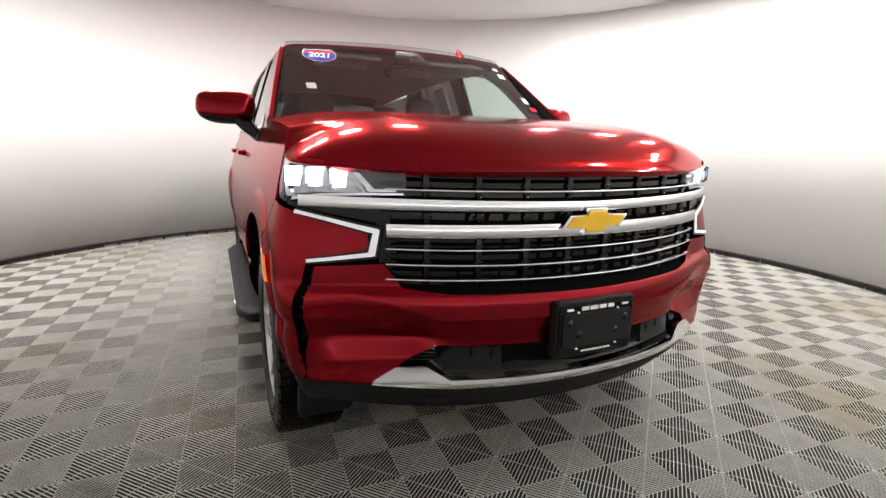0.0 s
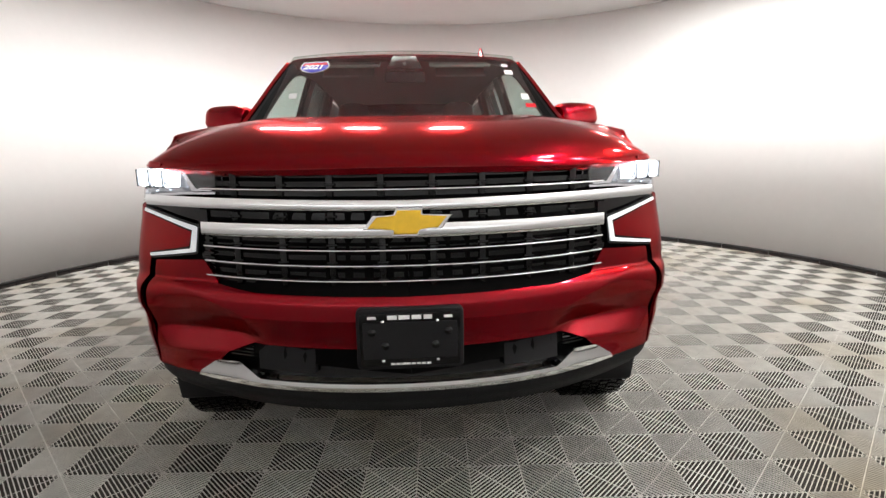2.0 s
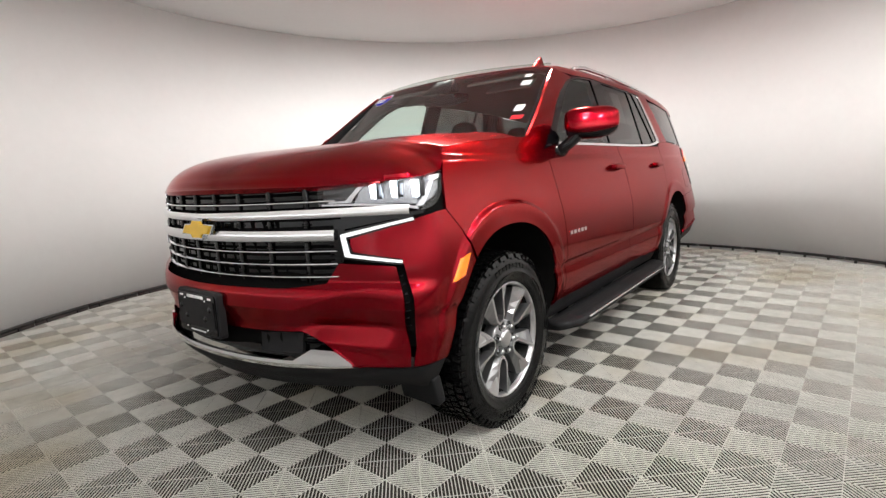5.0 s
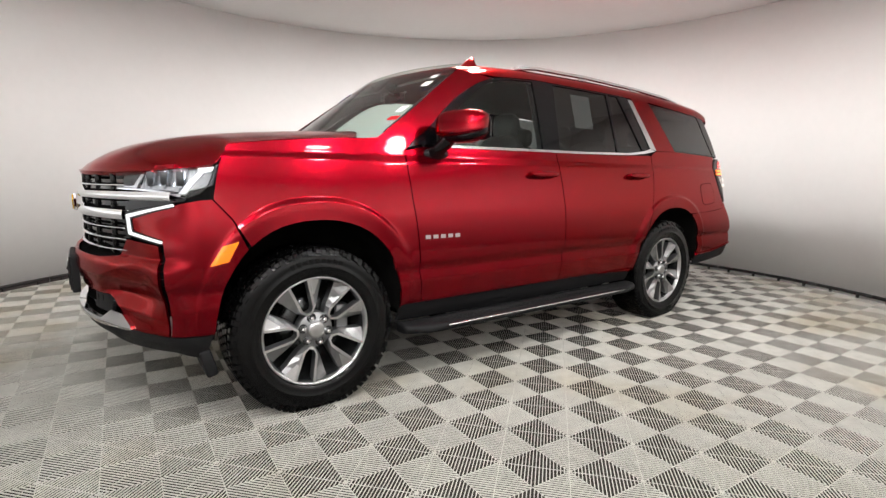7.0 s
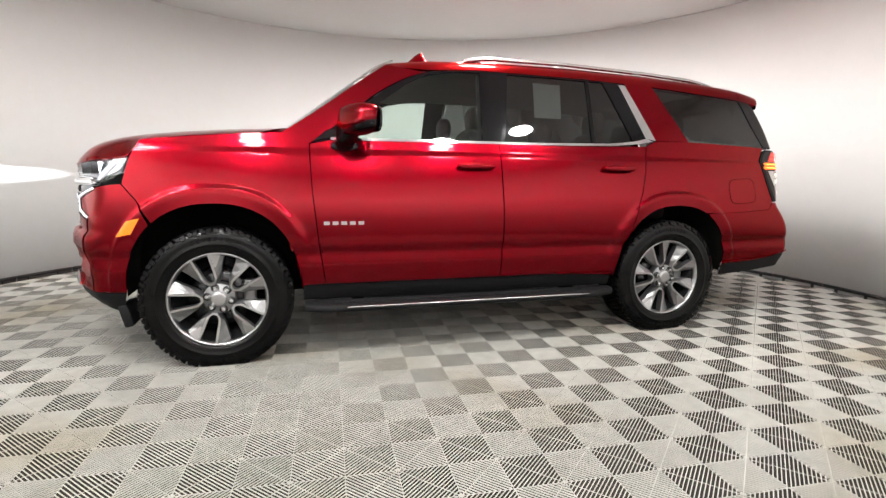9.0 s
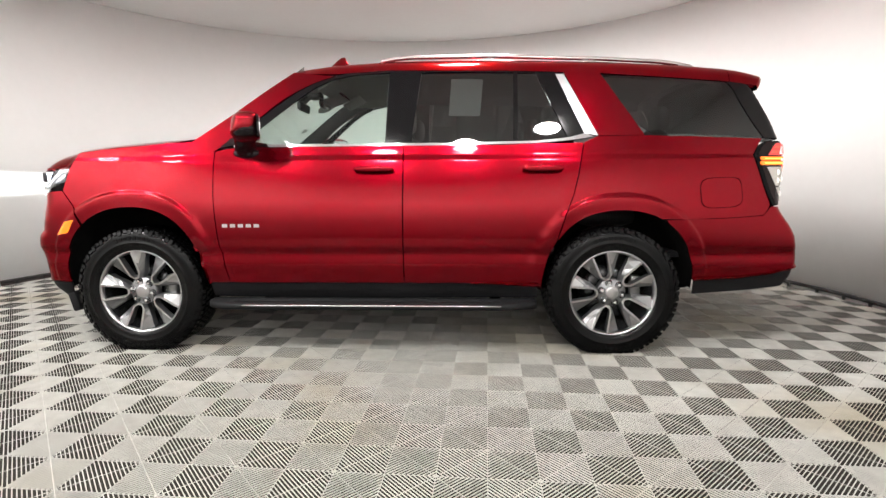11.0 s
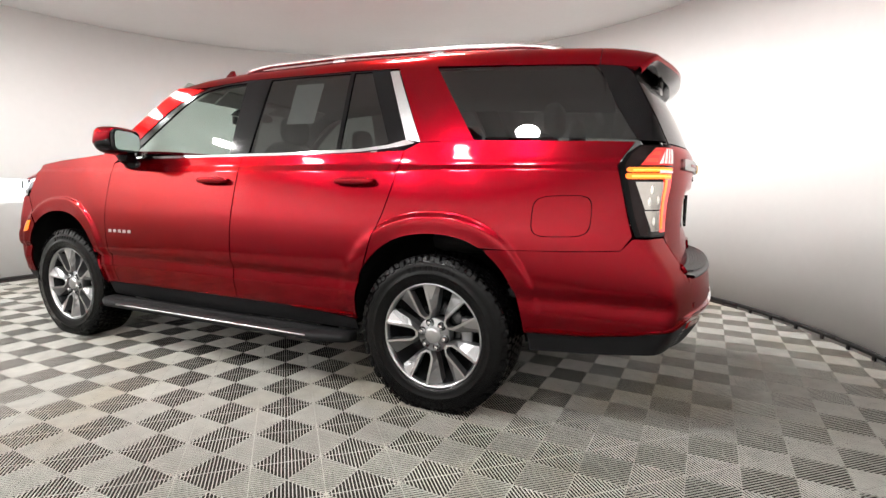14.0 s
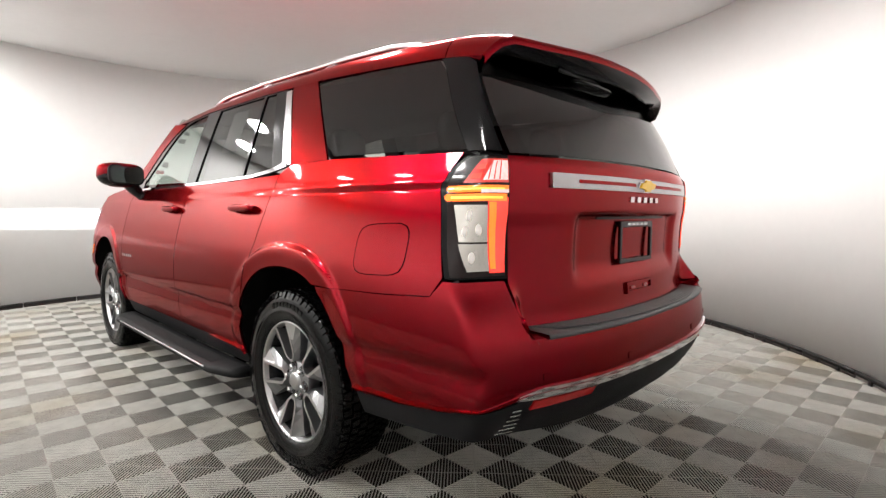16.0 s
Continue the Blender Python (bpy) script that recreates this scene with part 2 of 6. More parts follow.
def resample(poly, n, smooth=False):
    p = np.array(poly, float)
    if smooth and len(p) > 2:
        ext = np.vstack([2 * p[0] - p[1], p, 2 * p[-1] - p[-2]])
        out = []
        for k in range(1, len(ext) - 2):
            t = np.linspace(0, 1, 12, endpoint=False)[:, None]
            a, b, c, d = ext[k - 1], ext[k], ext[k + 1], ext[k + 2]
            out.append(0.5 * (2 * b + (c - a) * t + (2 * a - 5 * b + 4 * c - d) * t**2 + (3 * b - a - 3 * c + d) * t**3))
        p = np.vstack(out + [p[-1:]])
    ln = np.r_[0, np.cumsum(np.linalg.norm(np.diff(p, axis=0), axis=1))]
    at = np.linspace(0, ln[-1], n)
    return np.stack([np.interp(at, ln, p[:, k]) for k in range(p.shape[1])], 1)


def coons(bottom, top, left=(), right=(), nu=16, nv=12, smooth=""):
    """A net between four sides. bottom and top run from left to right; left and right hold only what lies between the corners."""
    b, t = np.array(bottom, float), np.array(top, float)
    lf = np.vstack([b[:1], np.reshape(left, (-1, b.shape[1])), t[:1]])
    rt = np.vstack([b[-1:], np.reshape(right, (-1, b.shape[1])), t[-1:]])
    B, T = resample(b, nu, "b" in smooth), resample(t, nu, "t" in smooth)
    L, R = resample(lf, nv, "l" in smooth), resample(rt, nv, "r" in smooth)
    u, v = np.linspace(0, 1, nu)[:, None, None], np.linspace(0, 1, nv)[None, :, None]
    return ((1 - v) * B[:, None] + v * T[:, None] + (1 - u) * L[None] + u * R[None]
            - ((1 - u) * (1 - v) * B[0] + u * (1 - v) * B[-1] + (1 - u) * v * T[0] + u * v * T[-1]))


def box_bm(size, at=(0, 0, 0), bevel=0.0, bm=None, turn=None, segs=2):
    bm = bm or bmesh.new()
    m = Matrix.Translation(at) @ (turn or Matrix.Identity(4)) @ Matrix.Diagonal((*size, 1))
    r = bmesh.ops.create_cube(bm, size=1.0, matrix=m)
    if bevel:
        es = {e for v in r["verts"] for e in v.link_edges}
        bmesh.ops.bevel(bm, geom=list(es), offset=bevel, segments=segs, profile=0.5, affect="EDGES")
    return bm


def lathe_bm(profile, n=64, bm=None, axis="y"):
    """profile: (radius, along the axis) pairs, turned about the y axis."""
    bm = bm or bmesh.new()
    rings = []
    for r, h in profile:
        rings.append([bm.verts.new((r * math.cos(2 * math.pi * k / n), h, r * math.sin(2 * math.pi * k / n))) for k in range(n)])
    for a, b in zip(rings, rings[1:]):
        for k in range(n):
            bm.faces.new((a[k], a[(k + 1) % n], b[(k + 1) % n], b[k]))
    return bm


def tube_bm(points, radius, n=10, bm=None, flat=1.0):
    """A bar of round section along points, closed at its ends."""
    bm = bm or bmesh.new()
    p = np.array(points, float)
    tang = np.gradient(p, axis=0)
    tang /= np.linalg.norm(tang, axis=1, keepdims=True)
    up = np.array([0, 0, 1.0])
    rings = []
    for k in range(len(p)):
        a = np.cross(up, tang[k])
        a /= np.linalg.norm(a) + 1e-9
        b = np.cross(tang[k], a)
        r = radius[k] if np.ndim(radius) else radius
        rings.append([bm.verts.new(p[k] + r * (math.cos(2 * math.pi * i / n) * a + flat * math.sin(2 * math.pi * i / n) * b)) for i in range(n)])
    for a, b in zip(rings, rings[1:]):
        for i in range(n):
            bm.faces.new((a[i], a[(i + 1) % n], b[(i + 1) % n], b[i]))
    bm.faces.new(rings[0][::-1])
    bm.faces.new(rings[-1])
    return bm


def ellipsoid_bm(c, h, n=24, m=16, p=2.6, bm=None):
    """A rounded block (superellipsoid) of half sizes h at c."""
    bm = bm or bmesh.new()

    def sp(v):
        return math.copysign(abs(v) ** (2 / p), v)

    rows = []
    for i in range(m + 1):
        t = -math.pi / 2 + math.pi * i / m
        rows.append([bm.verts.new((c[0] + h[0] * sp(math.cos(t)) * sp(math.cos(2 * math.pi * k / n)), c[1] + h[1] * sp(math.cos(t)) * sp(math.sin(2 * math.pi * k / n)), c[2] + h[2] * sp(math.sin(t)))) for k in range(n)])
    for a, b in zip(rows, rows[1:]):
        for k in range(n):
            bm.faces.new((a[k], a[(k + 1) % n], b[(k + 1) % n], b[k]))
    bmesh.ops.remove_doubles(bm, verts=bm.verts[:], dist=1e-5)
    return bm


def prism_bm(outline, depth, to3d, bm=None, bevel=0.0):
    """A plate: the outline (2D) laid at to3d(u, v, 0) and thickened to to3d(u, v, depth)."""
    bm = bm or bmesh.new()
    lo = [bm.verts.new(to3d(u, v, 0.0)) for u, v in outline]
    hi = [bm.verts.new(to3d(u, v, depth)) for u, v in outline]
    f1, f2 = bm.faces.new(lo[::-1]), bm.faces.new(hi)
    n = len(outline)
    for k in range(n):
        bm.faces.new((lo[k], lo[(k + 1) % n], hi[(k + 1) % n], hi[k]))
    if bevel:
        bmesh.ops.bevel(bm, geom=list(f2.edges), offset=bevel, segments=2, profile=0.5, affect="EDGES")
    return bm


def rounded(w, h, r, n=5):
    """A rounded rectangle as an outline."""
    pts = []
    for cx_, cy_, a0 in ((w / 2 - r, h / 2 - r, 0), (-w / 2 + r, h / 2 - r, 90), (-w / 2 + r, -h / 2 + r, 180), (w / 2 - r, -h / 2 + r, 270)):
        for k in range(n):
            a = radians(a0 + 90 * k / (n - 1))
            pts.append((cx_ + r * math.cos(a), cy_ + r * math.sin(a)))
    return pts


# ---------------------------------------------------------------- the car's skin
def profile(*runs):
    """A table from smooth runs of (height, value); the runs meet in creases."""
    zs, vs = [], []
    for run in runs:
        p = np.array(run, float)
        z, v = p[:, 0], p[:, 1]
        d = np.diff(v) / np.diff(z)
        m = np.r_[d[0], np.where(d[1:] * d[:-1] > 0, 2 * d[1:] * d[:-1] / (d[1:] + d[:-1] + 1e-12), 0), d[-1]]
        for k in range(len(z) - 1):
            h, t = z[k + 1] - z[k], np.linspace(0, 1, 12, endpoint=False)
            zs.append(z[k] + h * t)
            vs.append(v[k] * (1 + 2 * t) * (1 - t) ** 2 + h * m[k] * t * (1 - t) ** 2 + v[k + 1] * t**2 * (3 - 2 * t) + h * m[k + 1] * t**2 * (t - 1))
    zs.append([runs[-1][-1][0]])
    vs.append([runs[-1][-1][1]])
    return np.concatenate(zs), np.concatenate(vs)


SIDE_Z, SIDE_Y = profile(
    ((0.28, 0.90), (0.40, 0.970), (0.46, 0.990), (0.52, 1.006), (0.585, 1.020)),
    ((0.585, 1.020), (0.62, 1.017), (0.662, 1.012)),
    ((0.662, 1.012), (0.672, 1.020), (0.70, 1.035), (0.78, 1.041), (0.86, 1.038), (0.95, 1.028), (1.05, 1.006), (1.15, 0.980), (1.25, 0.951)),
    ((1.25, 0.951), (1.262, 0.9415), (1.30, 0.9295), (1.335, 0.9185), (1.40, 0.899), (1.60, 0.835), (1.77, 0.777), (1.83, 0.752), (1.90, 0.70)))
NOSE_Z, NOSE_X = profile(
    ((0.28, 2.34), (0.36, 2.41), (0.43, 2.475), (0.47, 2.482)),
    ((0.47, 2.482), (0.53, 2.470), (0.60, 2.468), (0.66, 2.484), (0.695, 2.496)),
    ((0.695, 2.496), (0.74, 2.494), (0.77, 2.485), (0.79, 2.468)),
    ((0.79, 2.468), (0.80, 2.455), (0.90, 2.456), (1.00, 2.453), (1.10, 2.447), (1.17, 2.440), (1.20, 2.430), (1.24, 2.39)))
TAIL_Z, TAIL_X = profile(
    ((0.28, 2.60), (0.36, 2.68), (0.45, 2.775), (0.55, 2.825), (0.62, 2.835), (0.70, 2.828), (0.768, 2.815)),
    ((0.768, 2.815), (0.775, 2.72)),
    ((0.775, 2.72), (0.82, 2.71), (1.00, 2.698), (1.10, 2.702), (1.17, 2.712)),
    ((1.17, 2.712), (1.25, 2.716), (1.32, 2.712), (1.36, 2.695), (1.50, 2.635), (1.65, 2.55), (1.80, 2.44)))
ARCHES = ((1.535, 0.470, 0.545), (-1.555, 0.470, 0.520))


def smax(a, b, k):
    h = np.clip(0.5 + 0.5 * (a - b) / k, 0, 1)
    return b + (a - b) * h + k * h * (1 - h)


def step01(e0, e1, x):
    t = np.clip((x - e0) / (e1 - e0), 0, 1)
    return t * t * (3 - 2 * t)


def side_y(x, z):
    y = np.interp(z, SIDE_Z, SIDE_Y)
    fr = np.clip((x - 0.9) / 1.1, 0, None)
    rr = np.clip((-1.3 - x) / 1.2, 0, None)
    y = y * (1 - 0.022 * fr**2 - 0.052 * rr**2.2 * step01(0.4, 1.2, z) - 0.02 * rr**2)
    g = np.zeros_like(np.asarray(x, float))
    for cx, a, b in ARCHES:
        q = ((np.abs(x - cx) / a) ** 2.3 + (np.clip(z - 0.41, 0, None) / b) ** 2.3) ** (1 / 2.3)
        g = np.maximum(g, step01(1.195, 1.16, q) * (1 - 0.45 * step01(1.15, 1.0, q)))
    return y + 0.013 * g * step01(0.40, 0.6, z)


def skin(x, y, z):
    """Below zero inside the body shell."""
    y = np.abs(y)
    front = x - (np.interp(z, NOSE_Z, NOSE_X) - 0.173 * (y / 0.71) ** 2.2)
    # slanting hollow below the corner of the front bumper
    high = 0.69 + 0.34 * np.clip(y - 0.52, 0, None)
    low = 0.565 - 0.10 * np.clip(y - 0.60, 0, None)
    mid = 0.62
    dent = np.where(z > mid, np.clip((high - z) / (high - mid), 0, 1), np.clip((z - low) / (mid - low), 0, 1))
    front = front + 0.042 * dent * step01(0.46, 0.60, y) * step01(0.98, 0.80, y) * (x > 1.9)
    # squarer bumper corner below the daytime lamp
    front = front - 0.038 * step01(0.66, 0.97, y) * step01(0.40, 0.62, z) * step01(1.02, 0.80, z) * (x > 1.9)
    rear = -x - (np.interp(z, TAIL_Z, TAIL_X) - 0.10 * (y / 0.78) ** 2.5)
    # bumper ears beside the tailgate, hollow round the rear plate
    rear = rear - 0.088 * step01(0.965, 0.775, z) * np.clip((z - 0.768) / 0.007, 0, 1) * step01(0.738, 0.79, y)
    rear = rear + 0.024 * step01(0.50, 0.43, y) * step01(0.88, 0.98, z) * step01(1.166, 1.148, z)
    return smax(smax(front, y - side_y(x, z), 0.05), rear, 0.035)


def cast(p0x, p0y, dx, dy, z, reach=1.8):
    lo, hi = np.zeros_like(z), np.full_like(z, reach)
    for _ in range(26):
        mid = (lo + hi) / 2
        out = skin(p0x + dx * mid, p0y + dy * mid, z) > 0
        hi, lo = np.where(out, mid, hi), np.where(out, lo, mid)
    return p0x + dx * lo, p0y + dy * lo


PX, PR, PY = 1.75, -2.3, 0.45
S1, S2 = PY, PY + 1.0
S3 = S2 + PX - PR
S4 = S3 + 1.0


def girth(s, z, inset=0.0):
    """The skin by its girth s (0 at the nose's middle, round the car's left, the greatest at the tail's middle) and height z."""
    s, z = np.broadcast_arrays(np.asarray(s, float), np.asarray(z, float))
    th1, th2 = np.clip((s - S1), 0, 1) * np.pi / 2, np.pi / 2 + np.clip(s - S3, 0, 1) * np.pi / 2
    fr, sd = s <= S1, (s > S2) & (s <= S3)
    c1, c2 = (s > S1) & (s <= S2), (s > S3) & (s <= S4)
    p0x = np.where(s <= S2, PX, np.where(sd, PX - (s - S2), PR))
    p0y = np.where(fr, s, np.where(s > S4, PY - (s - S4), PY))
    ang = np.where(fr, 0.0, np.where(c1, th1, np.where(sd, np.pi / 2, th2)))
    x, y = cast(p0x, p0y, np.cos(ang), np.sin(ang), z)
    if inset:
        x, y = x - np.cos(ang) * inset, y - np.sin(ang) * inset
    return np.stack([x, y, z], -1)


def sx(x, z=0.8):
    """Girth of a place on the flank, at x."""
    if x > PX:
        return S1 + math.atan2(float(side_y(x, z)) - PY, x - PX) / (math.pi / 2)
    if x < PR:
        return S3 + math.atan2(PR - x, float(side_y(x, z)) - PY) / (math.pi / 2)
    return S2 + PX - x


def fl(*xz):
    """Flank places (x, z) as girth and height."""
    return [(sx(x, z), z) for x, z in xz]


def nose(*yz):
    return [(sf(y, z), z) for y, z in yz]


def tail(*yz):
    return [(sr(y, z), z) for y, z in yz]


def sf(y, z):
    """Girth of a place on the front, at y."""
    if y <= PY:
        return y
    x, _ = cast(np.array(PX), np.array(y), 1.0, 0.0, np.array(float(z)))
    return S1 + math.atan2(y - PY, float(x) - PX) / (math.pi / 2)


def sr(y, z):
    """Girth of a place on the tail, at y."""
    if y <= PY:
        return S4 + PY - y
    x, _ = cast(np.array(PR), np.array(y), -1.0, 0.0, np.array(float(z)))
    return S3 + math.atan2(PR - float(x), y - PY) / (math.pi / 2)


def side_panel(name, net, material, parent, side=1, inset=0.0, flange=0.012, label="", proud=0.0):
    pts = girth(net[..., 0], net[..., 1], inset - proud)
    pts = pts * np.array([1, side, 1])
    bm = grid_bm(pts, flange, flip=side < 0)
    return part(name, bm, material, parent, label)


def welded_panel(name, nets, material, parent, side=1, flange=0.012, label=""):
    """Several nets that share edges, as one smooth sheet with a folded rim."""
    bm = bmesh.new()
    for net in nets:
        grid_bm(girth(net[..., 0], net[..., 1]) * np.array([1, side, 1]), 0.0, bm=bm)
    bmesh.ops.remove_doubles(bm, verts=bm.verts[:], dist=3e-4)
    bm.normal_update()
    rim = [e for e in bm.edges if len(e.link_faces) == 1]
    nrm = {v_: v_.normal.copy() for e in rim for v_ in e.verts}
    twin = {v_: bm.verts.new(v_.co - n_ * flange) for v_, n_ in nrm.items()}
    for e in rim:
        a, b = e.link_loops[0].vert, e.link_loops[0].link_loop_next.vert
        bm.faces.new((b, a, twin[a], twin[b]))
        e.smooth = False
    return part(name, bm, material, parent, label)


def arch_point(k, ang):
    """On the lip of an arch: ang in degrees from the front (0) over the top (90) to the rear (180)."""
    cx, a, b = ARCHES[k]
    c, s_ = math.cos(math.radians(ang)), math.sin(math.radians(ang))
    r = (abs(c / a) ** 2.3 + abs(s_ / b) ** 2.3) ** (-1 / 2.3)
    return (sx(cx + r * c, 0.41 + r * s_), 0.41 + r * s_)


def arch_run(k, a0, a1, n=14):
    return [arch_point(k, a) for a in np.linspace(a0, a1, n)]


# ---------------------------------------------------------------- the room
def build_room():
    n = 160
    cx, cy = ROOM_C
    bm = bmesh.new()
    rings = []
    for r, z in ((ROOM_R, -0.04), (ROOM_R, ROOM_H + 0.2), (ROOM_R + 0.1, ROOM_H + 0.2), (ROOM_R + 0.1, -0.04)):
        rings.append([bm.verts.new((cx + r * math.cos(2 * math.pi * k / n), cy + r * math.sin(2 * math.pi * k / n), z)) for k in range(n)])
    for a, b in zip(rings, rings[1:] + rings[:1]):
        for k in range(n):
            bm.faces.new((a[k], a[(k + 1) % n], b[(k + 1) % n], b[k]))
    w = part("wall", bm, WALL)
    tagged(w, "smooth white painted wall curving right round the photo booth", "wall", kind="structure")
    bm = bmesh.new()
    bmesh.ops.create_circle(bm, cap_ends=True, segments=n, radius=ROOM_R + 0.05, matrix=Matrix.Translation((cx, cy, ROOM_H + CEIL_LEAN * cy + 0.004)) @ Matrix.Rotation(math.atan(CEIL_LEAN), 4, "X"))
    r = bmesh.ops.extrude_face_region(bm, geom=bm.faces[:])
    bmesh.ops.translate(bm, verts=[v for v in r["geom"] if isinstance(v, bmesh.types.BMVert)], vec=(0, 0, 0.1))
    c = part("ceiling", bm, CEIL, smooth=False)
    tagged(c, "flat round grey-white ceiling over the photo booth", "ceiling", kind="structure")
    # skirting: short curved lengths with small joints
    k = 48
    sk = new("baseboard")
    tagged(sk, "scuffed black skirting rail on small feet along the wall", "baseboard", kind="structure")
    gap = 0.0012

    def strip_mesh(name, prof, material):
        bm = bmesh.new()
        cols = [[bm.verts.new((r * math.cos(a), r * math.sin(a), z)) for r, z in prof] for a in np.linspace(gap, 2 * math.pi / k - gap, 5)]
        for a, b in zip(cols, cols[1:]):
            for q in range(len(prof)):
                w_ = (q + 1) % len(prof)
                bm.faces.new((a[q], a[w_], b[w_], b[q]))
        bm.faces.new(cols[0])
        bm.faces.new(cols[-1][::-1])
        bmesh.ops.recalc_face_normals(bm, faces=bm.faces[:])
        return mesh_of(name, bm, material)

    rail = strip_mesh("rail", ((ROOM_R - 0.002, 0.027), (ROOM_R - 0.016, 0.027), (ROOM_R - 0.016, 0.050), (ROOM_R - 0.010, 0.058), (ROOM_R - 0.002, 0.058)), SKIRT)
    # dark brown strip painted in for the shaded gap below the rail
    lower = strip_mesh("gap_shade_strip", ((ROOM_R - 0.002, 0.0), (ROOM_R - 0.009, 0.0), (ROOM_R - 0.008, 0.025), (ROOM_R - 0.002, 0.025)), GAP_BROWN)
    foot = mesh_of("foot", box_bm((0.016, 0.026, 0.034), (ROOM_R - 0.014, 0, 0.015), 0.003), SKIRT, False)
    rnd = random.Random(5)
    for q in range(k):
        turn_ = 360 / k * q
        # on one stretch the white wall under the footed rail imitates light leaking in
        pieces = [(rail, turn_)] + [(foot, turn_ + 360 / k * (f_ + rnd.uniform(-0.05, 0.05))) for f_ in (0.25, 0.75)]
        if not 130 <= turn_ <= 215:
            pieces.append((lower, turn_))
        for me, ang in pieces:
            ob = new(me.name, me)
            ob.parent = sk
            ob.matrix_basis = pose(cx, cy, 0, 0, 0, ang)
    # subfloor raised close under the ribs; its dark colour stands in for gap shade
    bm = bmesh.new()
    bmesh.ops.create_circle(bm, cap_ends=True, segments=n, radius=ROOM_R + 0.1, matrix=Matrix.Translation((cx, cy, -0.0056)))
    g = part("floor", bm, SUBFLOOR_SHADE, smooth=False)
    tagged(g, "photo booth floor laid with grey ribbed interlocking plastic tiles", "floor", kind="structure")
    return g


def build_downlight(x, y, r, glow):
    e = new("ceiling_light")
    e.matrix_basis = pose(x, y, ROOM_H + CEIL_LEAN * y, math.degrees(math.atan(CEIL_LEAN)))
    tagged(e, "lit round white disc in the ceiling, out of view", "ceiling light", "ceiling downlights")
    part("frame", turned_up(lathe_bm([(r + 0.018, -0.002), (r + 0.016, 0.006), (r + 0.002, 0.010), (r, 0.004)], 32)), WHITE_PRINT, e)
    part("diffuser", turned_up(lathe_bm([(0.0, 0.004), (r * 0.7, 0.004), (r, 0.001)], 32)), glow, e, "glowing white diffuser")


def turned_up(bm):
    bmesh.ops.rotate(bm, verts=bm.verts[:], cent=(0, 0, 0), matrix=Matrix.Rotation(radians(-90), 3, "X"))
    return bm


floor = build_room()
# unseen fill discs near the ceiling's middle, added to brighten walls and floor
for px, py in ((-0.78, -1.10), (-1.02, -1.46), (-0.55, 0.40), (-0.75, -0.45)):
    build_downlight(px, py, 0.19, FILL_DISC)
# the row near the wall
for px, py in ((2.55, 1.80), (3.40, 2.10), (2.85, 2.85), (1.65, 3.30), (0.37, 3.45), (-0.63, 3.30), (-1.55, 2.90)):
    build_downlight(px, py, 0.15, RIM_DISC)

# ---------------------------------------------------------------- the car
car = new("car")
tagged(car, "metallic red sport utility car, lamps lit, parked on ribbed tiles", "car")


def mirrored(make):
    for side in (1, -1):
        make(side)


WELL_SEAM = fl((-1.06, 0.465)) + arch_run(1, 2, 40, 6) + fl((-1.215, 0.90), (-1.265, 1.02), (-1.30, 1.15), (-1.330, 1.30), (-1.338, 1.345))
FRONT_SHUT = [(0.925, 0.465), (0.962, 0.72), (0.992, 1.02), (1.000, 1.20), (1.000, 1.285)]


